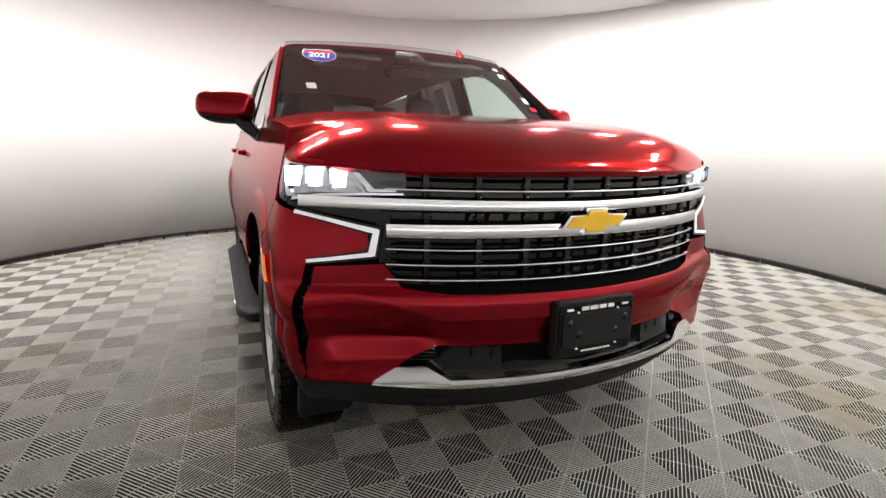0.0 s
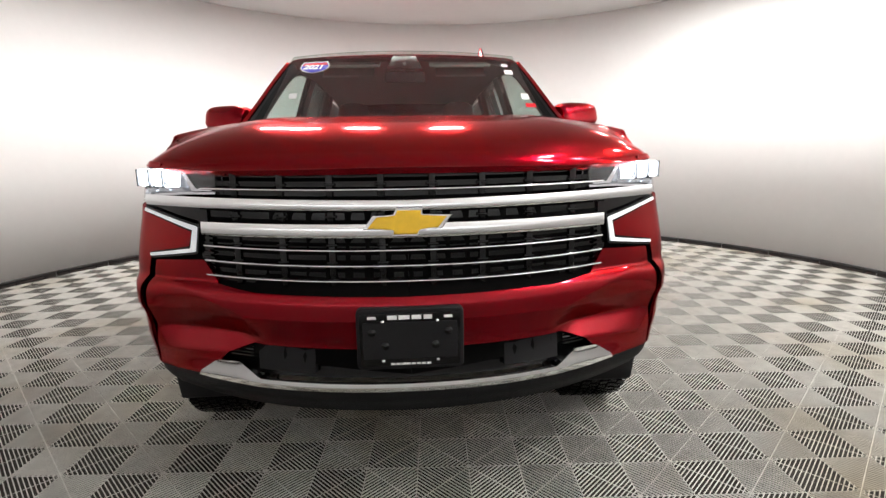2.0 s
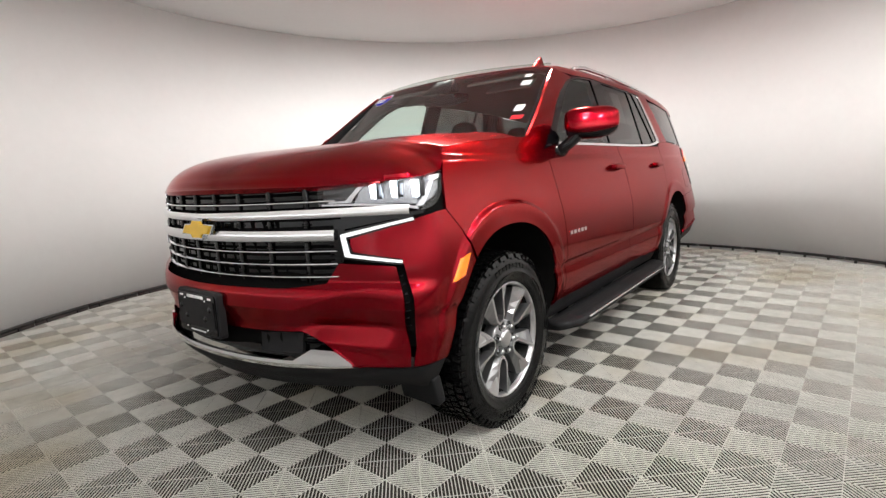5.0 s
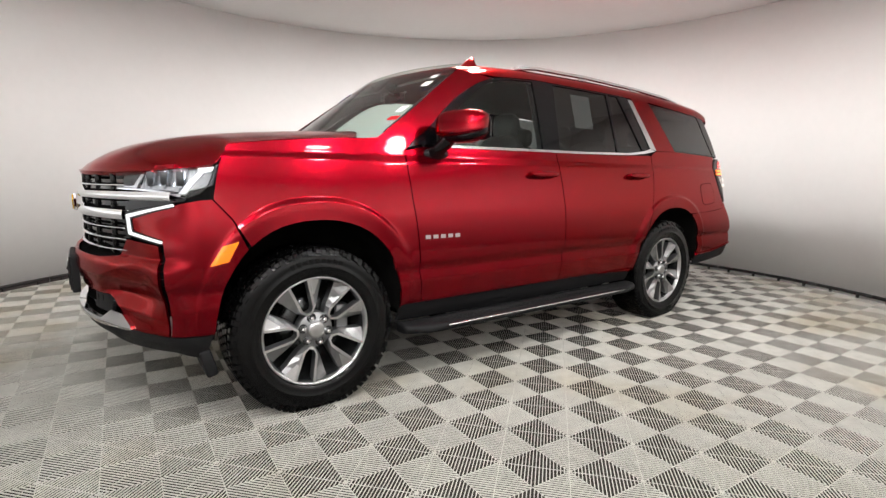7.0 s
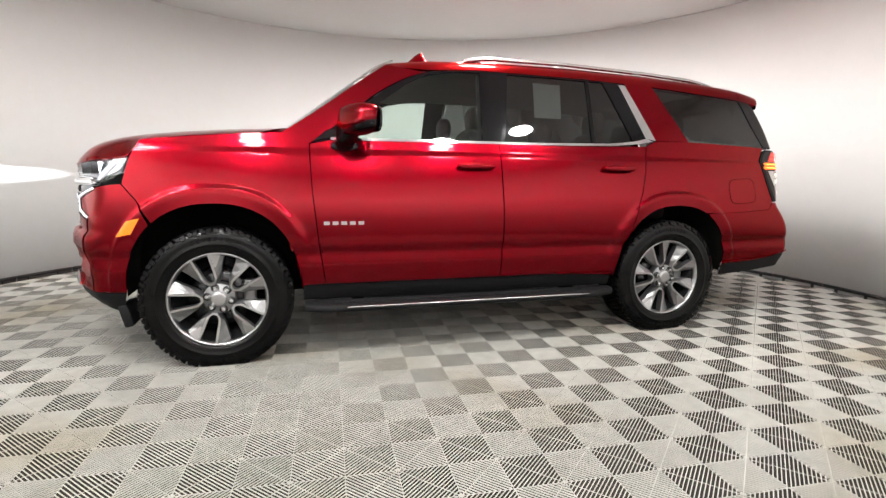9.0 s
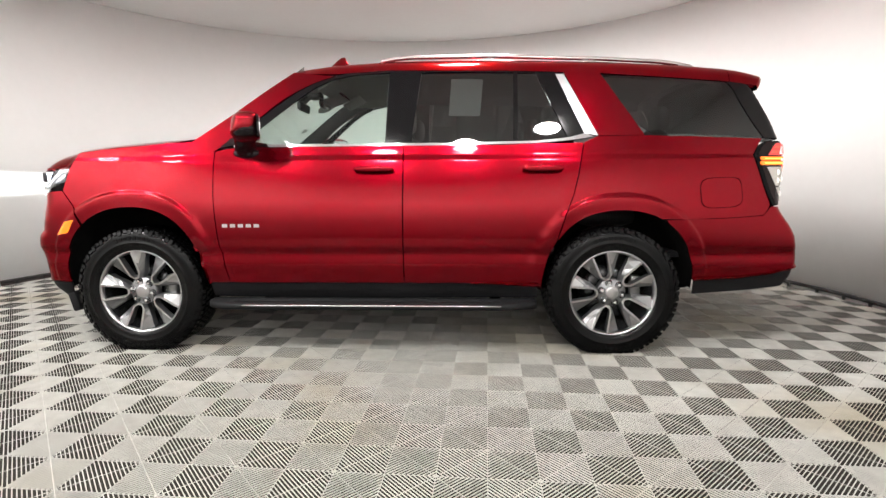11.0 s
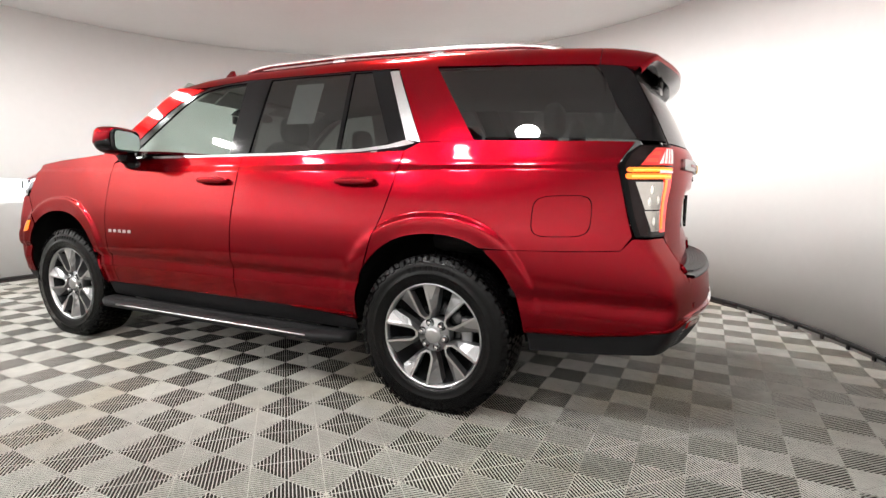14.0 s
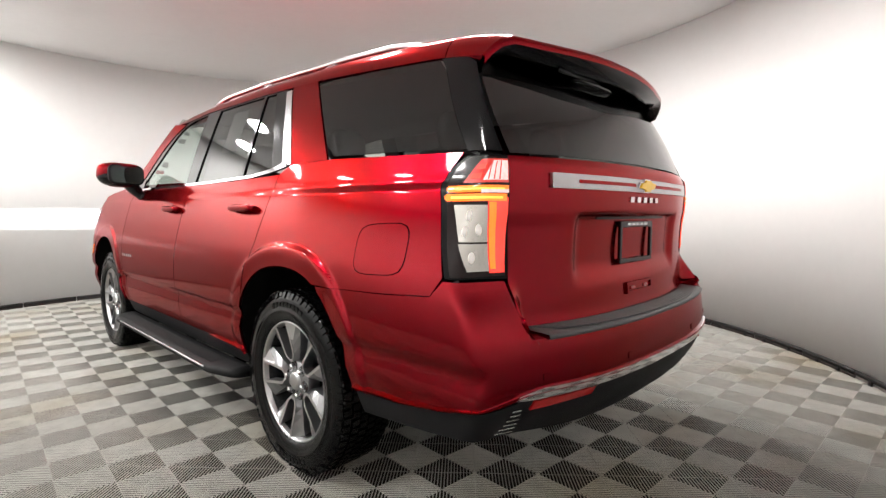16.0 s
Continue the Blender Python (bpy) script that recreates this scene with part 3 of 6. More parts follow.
def build_sides(side):
    # front fender
    net = coons(arch_run(0, 54.5, 176, 22) + fl((1.05, 0.465), (0.931, 0.465)),
                fl((1.905, 1.297), (1.646, 1.327), (1.33, 1.352), (1.16, 1.362), (1.008, 1.37)),
                left=fl((1.912, 0.968), (1.986, 1.058), (1.962, 1.16), (1.945, 1.215)),
                right=fl(*[(x + 0.006, z) for x, z in FRONT_SHUT[1:]]), nu=60, nv=44)
    side_panel("front_fender", net, PAINT, car, side)
    # doors
    net = coons(fl(*[(x, 0.465) for x in np.linspace(0.925, -0.202, 9)]), fl((1.0, 1.300), (0.90, 1.322), (0.40, 1.328), (-0.202, 1.330)),
                left=fl(*FRONT_SHUT[1:]), nu=40, nv=56)
    fd = side_panel("front_door", net, PAINT, car, side)
    net = coons(fl(*[(x, 0.465) for x in np.linspace(-0.209, -1.055, 8)]), fl((-0.209, 1.330), (-0.8, 1.333), (-1.333, 1.345)),
                right=[(s_ - 0.006, z) for s_, z in WELL_SEAM[1:-1]], nu=36, nv=56)
    rd = side_panel("rear_door", net, PAINT, car, side)
    # quarter panel
    net = coons(arch_run(1, 41, 118, 14) + fl((-1.95, 0.872), (-2.20, 0.88), (-2.435, 0.895)),
                fl((-1.340, 1.347), (-1.42, 1.384), (-1.74, 1.389), (-2.10, 1.378), (-2.460, 1.366)),
                left=WELL_SEAM[7:-1], right=fl((-2.475, 0.955), (-2.450, 1.04), (-2.420, 1.16), (-2.392, 1.262), (-2.425, 1.318)), nu=90, nv=50)
    side_panel("quarter_panel", net, PAINT, car, side)
    # pillar behind the bright trim
    net = coons(fl((-1.425, 1.388), (-1.715, 1.391)), fl((-1.225, 1.80), (-1.455, 1.79)), nu=8, nv=12)
    side_panel("c_pillar", net, PAINT, car, side)
    # side frame from the cowl to the roof
    top = fl((1.16, 1.362), (0.93, 1.52), (0.70, 1.69), (0.52, 1.815))
    low = fl((1.00, 1.305), (0.83, 1.43), (0.60, 1.62), (0.40, 1.735), (0.26, 1.785))
    net = coons(low, top, nu=30, nv=7, smooth="bt")
    side_panel("a_pillar", net, PAINT, car, side, flange=0.02)
    # windows
    def pane(name, net, material, parent, label, inset=0.012):
        ob = side_panel(name, net, material, parent, side, inset=inset, flange=0.004, label=label)
        ob.visible_shadow = False
        return ob
    net = coons(fl((0.80, 1.345), (0.3, 1.346), (-0.085, 1.350)), fl((0.27, 1.760), (0.10, 1.795), (-0.105, 1.803)),
                left=fl((0.72, 1.45), (0.50, 1.625), (0.37, 1.715)), nu=20, nv=14)
    pane("window_pane", net, GLASS_CLEAR, fd, "clear green-tinted side glass")
    net = coons(fl((-0.255, 1.350), (-0.90, 1.360)), fl((-0.315, 1.803), (-0.905, 1.797)), nu=14, nv=12)
    pane("window_pane", net, GLASS_DARK, rd, "dark privacy glass")
    if side > 0:
        net = coons(fl((-0.490, 1.522), (-0.690, 1.520)), fl((-0.505, 1.764), (-0.712, 1.760)), nu=6, nv=6)
        side_panel("window_sheet", net, PAPER, rd, side, inset=0.024, flange=0.001, label="pale price sheet behind the glass")
    net = coons(fl((-0.925, 1.360), (-1.10, 1.366), (-1.235, 1.385)), fl((-0.93, 1.797), (-1.045, 1.790)), nu=10, nv=12)
    pane("quarter_light", net, GLASS_DARK, rd, "dark privacy glass")
    net = coons(fl((-1.76, 1.402), (-2.10, 1.393), (-2.470, 1.376)), fl((-1.462, 1.768), (-1.85, 1.757), (-2.255, 1.728)),
                left=fl((-1.66, 1.47), (-1.56, 1.60)), nu=24, nv=14)
    pane("rear_side_window", net, GLASS_DARK, car, "dark privacy glass", inset=0.006)
    # black window surrounds
    def trim(name, net, material, inset=0.004, flange=0.012, parent=car, label=""):
        return side_panel(name, net, material, parent, side, inset=inset, flange=flange, label=label)
    trim("b_pillar_cover", coons(fl((-0.092, 1.346), (-0.250, 1.346)), fl((-0.110, 1.812), (-0.312, 1.812)), nu=6, nv=10), GLOSS_BLACK)
    trim("window_divider", coons(fl((-0.900, 1.354), (-0.926, 1.354)), fl((-0.905, 1.80), (-0.931, 1.80)), nu=3, nv=8), GLOSS_BLACK)
    trim("c_pillar_cover", coons(fl((-1.236, 1.382), (-1.345, 1.40)), fl((-1.047, 1.795), (-1.172, 1.79)), nu=5, nv=10), GLOSS_BLACK)
    trim("window_seal", coons(fl((0.27, 1.765), (0.10, 1.798), (-0.105, 1.806), (-0.6, 1.806), (-1.05, 1.797), (-1.17, 1.79)),
                              fl((0.24, 1.792), (0.08, 1.815), (-0.105, 1.822), (-0.6, 1.822), (-1.05, 1.812), (-1.17, 1.804)), nu=30, nv=3), GLOSS_BLACK)
    trim("window_seal", coons(fl((0.86, 1.335), (0.72, 1.45), (0.50, 1.625), (0.37, 1.715), (0.27, 1.762)),
                              fl((0.95, 1.335), (0.80, 1.452), (0.575, 1.625), (0.40, 1.737), (0.25, 1.792)), nu=24, nv=4, smooth="bt"), GLOSS_BLACK)
    # bright trim
    trim("belt_moulding", coons(fl((0.88, 1.327), (0.3, 1.330), (-0.5, 1.333), (-1.05, 1.343), (-1.27, 1.362), (-1.40, 1.383)),
                                fl((0.88, 1.343), (0.3, 1.346), (-0.5, 1.349), (-1.05, 1.359), (-1.25, 1.380), (-1.34, 1.402)), nu=44, nv=4), CHROME, inset=-0.004, label="bright chrome strip")
    trim("pillar_moulding", coons(fl((-1.34, 1.402), (-1.425, 1.388)), fl((-1.172, 1.785), (-1.225, 1.785)), nu=5, nv=12), SATIN, inset=-0.003, label="brushed bright metal trim")
    # black pillar at the back
    trim("d_pillar_cover", coons(fl((-2.475, 1.372)) + tail((0.80, 1.365)), fl((-2.262, 1.734)) + tail((0.705, 1.762)), nu=12, nv=12), GLOSS_BLACK, inset=0.002)
    # sill and running board
    trim("sill_cover", coons(fl((1.06, 0.36), (0.3, 0.345), (-1.06, 0.36)), fl((1.06, 0.459), (0.3, 0.459), (-1.06, 0.459)), nu=30, nv=5), TRIM_BLACK, inset=0.012)


mirrored(build_sides)

# roof, by rays across the car
ROOF_X = (-2.6, -2.4, -2.0, -1.49, -0.78, -0.14, 0.28, 0.5, 0.62)
ROOF_Z = (1.825, 1.843, 1.880, 1.910, 1.932, 1.928, 1.900, 1.868, 1.840)
DRIP_X = (-2.6, -2.25, -1.45, -0.9, -0.1, 0.24, 0.40, 0.52)
DRIP_Z = (1.69, 1.735, 1.790, 1.812, 1.822, 1.800, 1.805, 1.815)


def roof_at(x, v):
    """Over the roof at x: v runs from -1 (right drip line) to 1 (left)."""
    zd = np.interp(x, DRIP_X, DRIP_Z)
    yd = side_y(x, zd)
    top = np.interp(x, ROOF_X, ROOF_Z)
    a0 = np.arctan2(zd - 1.3, yd)
    ang = np.pi / 2 + (a0 - np.pi / 2) * v * np.sign(1.0)
    lo, hi = np.zeros_like(ang), np.full_like(ang, 1.6)
    for _ in range(26):
        mid = (lo + hi) / 2
        y, z = np.cos(ang) * mid, 1.3 + np.sin(ang) * mid
        f = smax(z - (top - 0.03 * (np.abs(y) / 0.7) ** 2), np.abs(y) - side_y(x, z), 0.07)
        hi, lo = np.where(f > 0, mid, hi), np.where(f > 0, lo, mid)
    return np.stack([x, np.cos(ang) * lo, 1.3 + np.sin(ang) * lo], -1)


v = np.linspace(-1, 1, 49)[None, :] * np.ones((60, 1))
x = np.linspace(-2.28, 0.50, 60)[:, None] + 0.11 * (1 - np.abs(v) ** 2.0) * np.linspace(0, 1, 60)[:, None] ** 4
part("roof", grid_bm(roof_at(x, v), 0.015, flip=True), PAINT, car)


# windscreen
def screen_at(y, z):
    return np.stack([0.91 - (z - 1.532) / 0.735 + 0.13 * (1 - (np.abs(y) / 0.72) ** 2.2), y, z], -1)


zz = np.linspace(1.33, 1.855, 18)[None, :] * np.ones((33, 1))
yy = np.linspace(-1, 1, 33)[:, None] * np.interp(zz, (1.33, 1.855), (0.885, 0.725))
zz = zz + 0.018 * (1 - np.abs(np.linspace(-1, 1, 33)[:, None]) ** 2) * ((zz - 1.33) / 0.525)
ws = part("windscreen", grid_bm(screen_at(yy, zz), 0.005, flip=True), GLASS_SCREEN, car, "clear green-tinted windscreen")
ws.visible_shadow = False

# hood
HOOD_X = (0.98, 1.15, 1.41, 1.765, 2.05, 2.185, 2.30, 2.38, 2.43)
HOOD_Z = (1.425, 1.412, 1.395, 1.368, 1.335, 1.310, 1.270, 1.225, 1.175)


def hood_cut(x):
    """Height of the hood's outer edge: over the fender, then down over the headlamp."""
    return np.interp(x, (1.3, 1.646, 1.890, 1.960, 2.06, 2.21, 2.44), (1.356, 1.331, 1.302, 1.210, 1.193, 1.173, 1.167))


def hood_edge(n):
    """Outer edge of the hood from the cowl round the headlamp to the grille, with its share u of the length."""
    side_x = np.linspace(1.29, PX, 30)
    run = np.stack([side_x, side_y(side_x, hood_cut(side_x)), hood_cut(side_x)], 1)
    ang = np.radians(np.linspace(90, 43, 70))[1:]
    zc = np.full_like(ang, 1.19)
    for _ in range(4):
        ex, ey = cast(np.full_like(ang, PX), np.full_like(ang, PY), np.cos(ang), np.sin(ang), zc)
        zc = hood_cut(ex)
    run = np.vstack([run, np.stack([ex, ey, zc], 1)])
    ln = np.r_[0, np.cumsum(np.linalg.norm(np.diff(run[:, :2], axis=0), axis=1))]
    k = np.argmin(np.abs(run[:, 0] - 1.93) + (run[:, 1] < 0.8) * 9)
    share = np.where(ln < ln[k], 0.64 * ln / ln[k], 0.64 + 0.36 * (ln - ln[k]) / (ln[-1] - ln[k]))
    u = np.linspace(0, 1, n)
    return np.stack([np.interp(u, share, run[:, c]) for c in range(3)], 1)


def hood_points(nu=90, nv=41):
    edge = hood_edge(nu)
    u = np.linspace(0, 1, nu)[:, None]
    a = np.sin(np.linspace(0, 1, nv) * np.pi / 2)[None, :]
    fine = np.linspace(HOOD_X[0], HOOD_X[-1], 200)
    level = np.interp(fine, HOOD_X, HOOD_Z)
    for _ in range(3):
        level[6:-6] = np.convolve(level, np.ones(13) / 13, "valid")
    zc = np.interp(1.12 + 1.32 * u, fine, level) * np.ones_like(a)
    y_end = edge[-1, 1]
    zf = np.interp(y_end * a[0], (0, 0.60, 0.75, y_end), (1.172, 1.167, 1.172, edge[-1, 2]))
    fx, _ = cast(np.full(nv, PX), y_end * a[0], 1.0, 0.0, zf)
    front = np.stack([fx + 0.004, y_end * a[0]], 1)
    back = np.stack([1.12 + 0.17 * a[0] ** 4, edge[0, 1] * a[0]], 1)
    front[-1], back[-1] = edge[-1, :2], edge[0, :2]
    mid = np.stack([back[0, 0] + (front[0, 0] - back[0, 0]) * u[:, 0], 0 * u[:, 0]], 1)
    U, A = u[..., None], a[..., None]
    plan = ((1 - A) * mid[:, None] + A * edge[:, None, :2] + (1 - U) * back[None] + U * front[None]
            - ((1 - U) * (1 - A) * mid[0] + U * (1 - A) * mid[-1] + (1 - U) * A * edge[0, :2] + U * A * edge[-1, :2]))
    calm = np.interp(u, (0, 0.64, 0.80, 1), (1.356, 1.297, 1.245, edge[-1, 2]))
    ridge = 0.007 * np.exp(-((a - 0.60) / 0.13) ** 2) * step01(0.02, 0.3, u) * (1 - u**6)
    z = zc + (calm - zc) * a**4.5 + (edge[:, 2:] - calm) * a**8 + 0.012 * (1 - a**2) * (1 - u) + ridge
    z = z + (zf[None, :] - z[-1:, :]) * u**10
    half = np.concatenate([plan, z[..., None]], -1)
    other = half[:, :0:-1] * np.array([1, -1, 1])
    return np.concatenate([other, half], 1)


part("hood", grid_bm(hood_points(), 0.02), PAINT, car)


# front
def front_net(y0, y1, z0, z1, nu=40, nv=4):
    """A band across the nose: its lower and upper edges as functions of |y|."""
    y = np.linspace(y0, y1, nu)[:, None] * np.ones((1, nv))
    t = np.linspace(0, 1, nv)[None, :]
    z = z0(np.abs(y)) * (1 - t) + z1(np.abs(y)) * t
    return y, z


def nose_pts(y, z, proud=0.0):
    x, _ = cast(np.full_like(y, PX), np.abs(y), 1.0, 0.0, z)
    return np.stack([x + proud, y, z], -1)


def flat(c):
    return lambda a: np.full_like(a, c)


def band(name, y0, y1, z0, z1, material, proud=0.0, flange=0.012, nu=40, nv=4, label="", parent=car, bulge=0.0):
    y, z = front_net(y0, y1, z0, z1, nu, nv)
    pts = nose_pts(y, z, proud)
    pts[..., 0] += bulge * (1 - np.linspace(-1, 1, nv)[None, :] ** 2)
    return part(name, grid_bm(pts, flange), material, parent, label)


# dark backing behind the grille, set in
band("grille_backing", -0.70, 0.70, lambda a: 0.79 + 0.03 * (a / 0.7) ** 3, lambda a: np.full_like(a, 1.165), PIT, proud=-0.06, nu=30)
band("upper_chrome_bar", -0.93, 0.93, lambda a: 1.040 + 0.012 * a, lambda a: 1.072 + 0.016 * a, CHROME, proud=0.008, flange=0.03, nu=50, nv=9, label="broad chrome bar", bulge=0.003)
band("lower_chrome_bar", -0.685, 0.685, lambda a: 0.957 + 0.005 * a, lambda a: 1.000 + 0.003 * a, CHROME, proud=0.009, flange=0.03, nu=50, nv=9, label="broad chrome bar", bulge=0.003)
for zc in (1.105, 0.915, 0.865, 0.815):
    band("grille_bar", -0.685, 0.685, lambda a: zc - 0.0022 + 0.012 * a**2, lambda a: zc + 0.0022 + 0.012 * a**2, CHROME, proud=0.000, flange=0.012, nu=34, nv=4, bulge=0.001)

# bumper
def build_bumper(side):
    bot = nose((0, 0.595), (0.30, 0.597), (0.52, 0.600), (0.62, 0.560), (0.70, 0.490), (0.74, 0.468)) + fl((2.212, 0.466))
    top = nose((0, 0.772), (0.50, 0.778), (0.64, 0.795), (0.690, 0.872)) + fl((2.318, 0.860), (2.303, 0.856))
    net = coons(bot, top, right=fl((2.228, 0.545), (2.252, 0.640), (2.277, 0.750)), nu=96, nv=60, smooth="r")
    b = side_panel("front_bumper", net, PAINT, car, side)
    # bumper corner: behind the vent, above it and within the lamp's hook
    seam = fl((2.256, 0.866), (2.205, 0.867), (2.10, 0.873), (2.0, 0.889)) + [arch_point(0, 52.5)]
    below = coons(fl((2.197, 0.466), (2.10, 0.466)) + [arch_point(0, 6)], seam, left=fl((2.195, 0.545), (2.202, 0.62), (2.222, 0.74)), right=arch_run(0, 10, 48, 8), nu=30, nv=26)
    above = coons(seam, fl((2.165, 1.030), (2.12, 1.040), (2.04, 1.053), (1.992, 1.056)), right=fl((1.917, 0.965)), nu=30, nv=14)
    within = coons(nose((0.735, 0.908), (0.86, 0.886)) + fl((2.256, 0.866)), nose((0.735, 0.988), (0.86, 1.014)) + fl((2.165, 1.030)), nu=20, nv=14)
    welded_panel("bumper_corner", [below, above, within], PAINT, b, side)
    net = coons(nose((0, 0.335), (0.5, 0.345), (0.75, 0.36)) + fl((2.2, 0.37), (2.035, 0.335)),
                nose((0, 0.452), (0.55, 0.452), (0.74, 0.462)) + fl((2.2, 0.459), (2.012, 0.455)), nu=40, nv=8)
    side_panel("lower_valance", net, TRIM_BLACK, b, side, inset=0.006, label="matt black lower bumper")
    net = coons(nose((0, 0.458), (0.5, 0.458), (0.735, 0.468)), nose((0, 0.484), (0.50, 0.486), (0.575, 0.535), (0.66, 0.530), (0.725, 0.485)), nu=60, nv=6)
    side_panel("skid_plate", net, CHROME, b, side, proud=0.012, flange=0.03, label="bright skid strip")
    net = coons(nose((0, 0.48), (0.70, 0.48)), nose((0, 0.60), (0.62, 0.60)), nu=20, nv=5)
    side_panel("lower_intake", net, GLOSS_BLACK, b, side, inset=0.05, label="black lower intake")
    # daytime lamp: a hooked white strip in a black bezel
    def hook(wide):
        lo_ = nose((0.912, 0.868 - wide), (0.712 - wide, 0.894 - wide), (0.697 - wide, 0.987 + wide), (0.86, 1.024 + wide)) + fl((2.17, 1.042 + wide))
        hi_ = nose((0.912, 0.884 + wide * 0.6), (0.738 + wide, 0.912 + wide), (0.724 + wide, 0.968 - wide), (0.86, 1.006 - wide)) + fl((2.165, 1.026 - wide * 0.6))
        return coons(lo_, hi_, nu=60, nv=6)
    dl = side_panel("daytime_lamp", hook(0.004), GLOSS_BLACK, car, side, proud=0.003, flange=0.02)
    side_panel("light_guide", hook(-0.0035), LED_WHITE, dl, side, proud=0.007, flange=0.006, label="lit white angular light guide")
    # headlamp
    bot = nose((0.622, 1.090), (0.75, 1.088), (0.88, 1.080)) + fl((2.10, 1.060), (2.03, 1.085), (1.985, 1.125))
    top = nose((0.622, 1.163), (0.75, 1.170), (0.82, 1.176), (0.88, 1.184)) + fl((2.06, 1.196), (1.99, 1.204), (1.953, 1.208))
    net = coons(bot, top, nu=44, nv=10)
    h = side_panel("headlamp", net, LAMP_DARK, car, side, inset=0.040, flange=0.01)
    side_panel("lens", net, GLASS_LENS, h, side, inset=0.003, flange=0.003, label="clear lens").visible_shadow = False

    def on_lamp(a, q):
        """A place in the lamp: a from its inner end to its outer one, q from its foot to its top."""
        k_ = a * 43
        i_ = min(int(k_), 42)
        j_ = min(int(q * 9), 8)
        fa, fq = k_ - i_, q * 9 - j_
        return tuple((net[i_, j_] * (1 - fa) + net[i_ + 1, j_] * fa) * (1 - fq) + (net[i_, j_ + 1] * (1 - fa) + net[i_ + 1, j_ + 1] * fa) * fq)

    def lamp_piece(name, corners, material, inset, flange, label="", nu_=8, nv_=5):
        (a0, q0), (a1, q1), (a2, q2), (a3, q3) = corners
        lo_ = [on_lamp(a0 + (a1 - a0) * t_, q0 + (q1 - q0) * t_) for t_ in np.linspace(0, 1, nu_)]
        hi_ = [on_lamp(a3 + (a2 - a3) * t_, q3 + (q2 - q3) * t_) for t_ in np.linspace(0, 1, nu_)]
        return side_panel(name, coons(lo_, hi_, nu=nu_, nv=nv_), material, h, side, inset=inset, flange=flange, label=label)
    # reflector trough, lit projectors, hooked guide at the outer end, blade along the foot
    lamp_piece("reflector", ((0.03, 0.10), (0.24, 0.10), (0.32, 0.90), (0.05, 0.90)), LAMP_DARK, 0.024, 0.010, "smoked inner reflector")
    lamp_piece("reflector_rim", ((0.06, 0.14), (0.24, 0.14), (0.26, 0.24), (0.07, 0.24)), REFLECTOR, 0.018, 0.008)
    lamp_piece("reflector_rim", ((0.20, 0.24), (0.25, 0.24), (0.34, 0.86), (0.30, 0.86)), REFLECTOR, 0.018, 0.008)
    lamp_piece("reflector", ((0.26, 0.08), (0.93, 0.20), (0.95, 0.95), (0.34, 0.94)), LIT_BOWL, 0.030, 0.010, "lit bright ribbed reflector", 14, 6)
    for k in range(3):
        a0 = 0.33 + 0.150 * k
        pj = np.ravel(girth(*on_lamp(a0 + 0.065, 0.62))) - np.array([0.026, 0, 0])
        part("projector", box_bm((0.006, 0.060, 0.060), (pj[0], side * pj[1], pj[2]), 0.002), LED_BRIGHT, h, "lit white projector")
        part("projector_cheek", box_bm((0.030, 0.004, 0.060), (pj[0] + 0.008, side * (pj[1] + 0.033), pj[2]), 0.001), LAMP_DARK, h)
        lamp_piece("projector_shelf", ((a0 - 0.03, 0.16), (a0 + 0.09, 0.18), (a0 + 0.10, 0.33), (a0 - 0.01, 0.31)), LIT_BOWL, 0.012, 0.014)
        lamp_piece("projector_divider", ((a0 + 0.122, 0.30), (a0 + 0.129, 0.30), (a0 + 0.166, 0.92), (a0 + 0.158, 0.92)), LAMP_DARK, 0.005, 0.03, "", 3, 5)
    lamp_piece("outer_guide", ((0.72, 0.10), (0.775, 0.14), (0.90, 0.74), (0.855, 0.80)), LED_EDGE, 0.008, 0.014, "white hooked light guide", 4, 8)
    lamp_piece("outer_guide", ((0.855, 0.74), (0.965, 0.72), (0.97, 0.88), (0.855, 0.92)), LED_WHITE, 0.008, 0.014, "white hooked light guide", 6, 4)
    lamp_piece("outer_reflector", ((0.80, 0.22), (0.95, 0.34), (0.96, 0.64), (0.90, 0.66)), LIT_BOWL, 0.014, 0.010, "", 6, 5)
    lamp_piece("lamp_blade", ((0.02, 0.02), (0.74, 0.02), (0.73, 0.10), (0.02, 0.11)), CHROME, 0.010, 0.016, "", 16, 3)
    # corner vent: a deep dark slot with a black inner wall
    net = coons(fl((2.232, 0.540), (2.175, 0.535)), fl((2.320, 0.862), (2.240, 0.868)), left=fl((2.272, 0.70)), right=fl((2.205, 0.70)), nu=8, nv=18, smooth="lr")
    side_panel("corner_vent", net, PIT, b, side, inset=0.035, flange=0.0)
    net = coons(fl((2.02, 0.775), (1.945, 0.79)), fl((1.965, 0.86), (1.90, 0.875)), nu=6, nv=5)
    side_panel("side_marker", net, AMBER, car, side, proud=0.004, label="lit amber side marker")
    # rear bumper
    bot = fl((-2.032, 0.505), (-2.30, 0.512), (-2.50, 0.535)) + tail((0.84, 0.60), (0.5, 0.605), (0, 0.606))
    top = fl((-1.83, 0.868), (-2.20, 0.8765), (-2.435, 0.8915), (-2.480, 0.945)) + tail((0.80, 0.942), (0.742, 0.775), (0.5, 0.768), (0, 0.768))
    net = coons(bot, top, left=arch_run(1, 172, 122, 8), nu=170, nv=22)
    rb = side_panel("rear_bumper", net, PAINT, car, side)
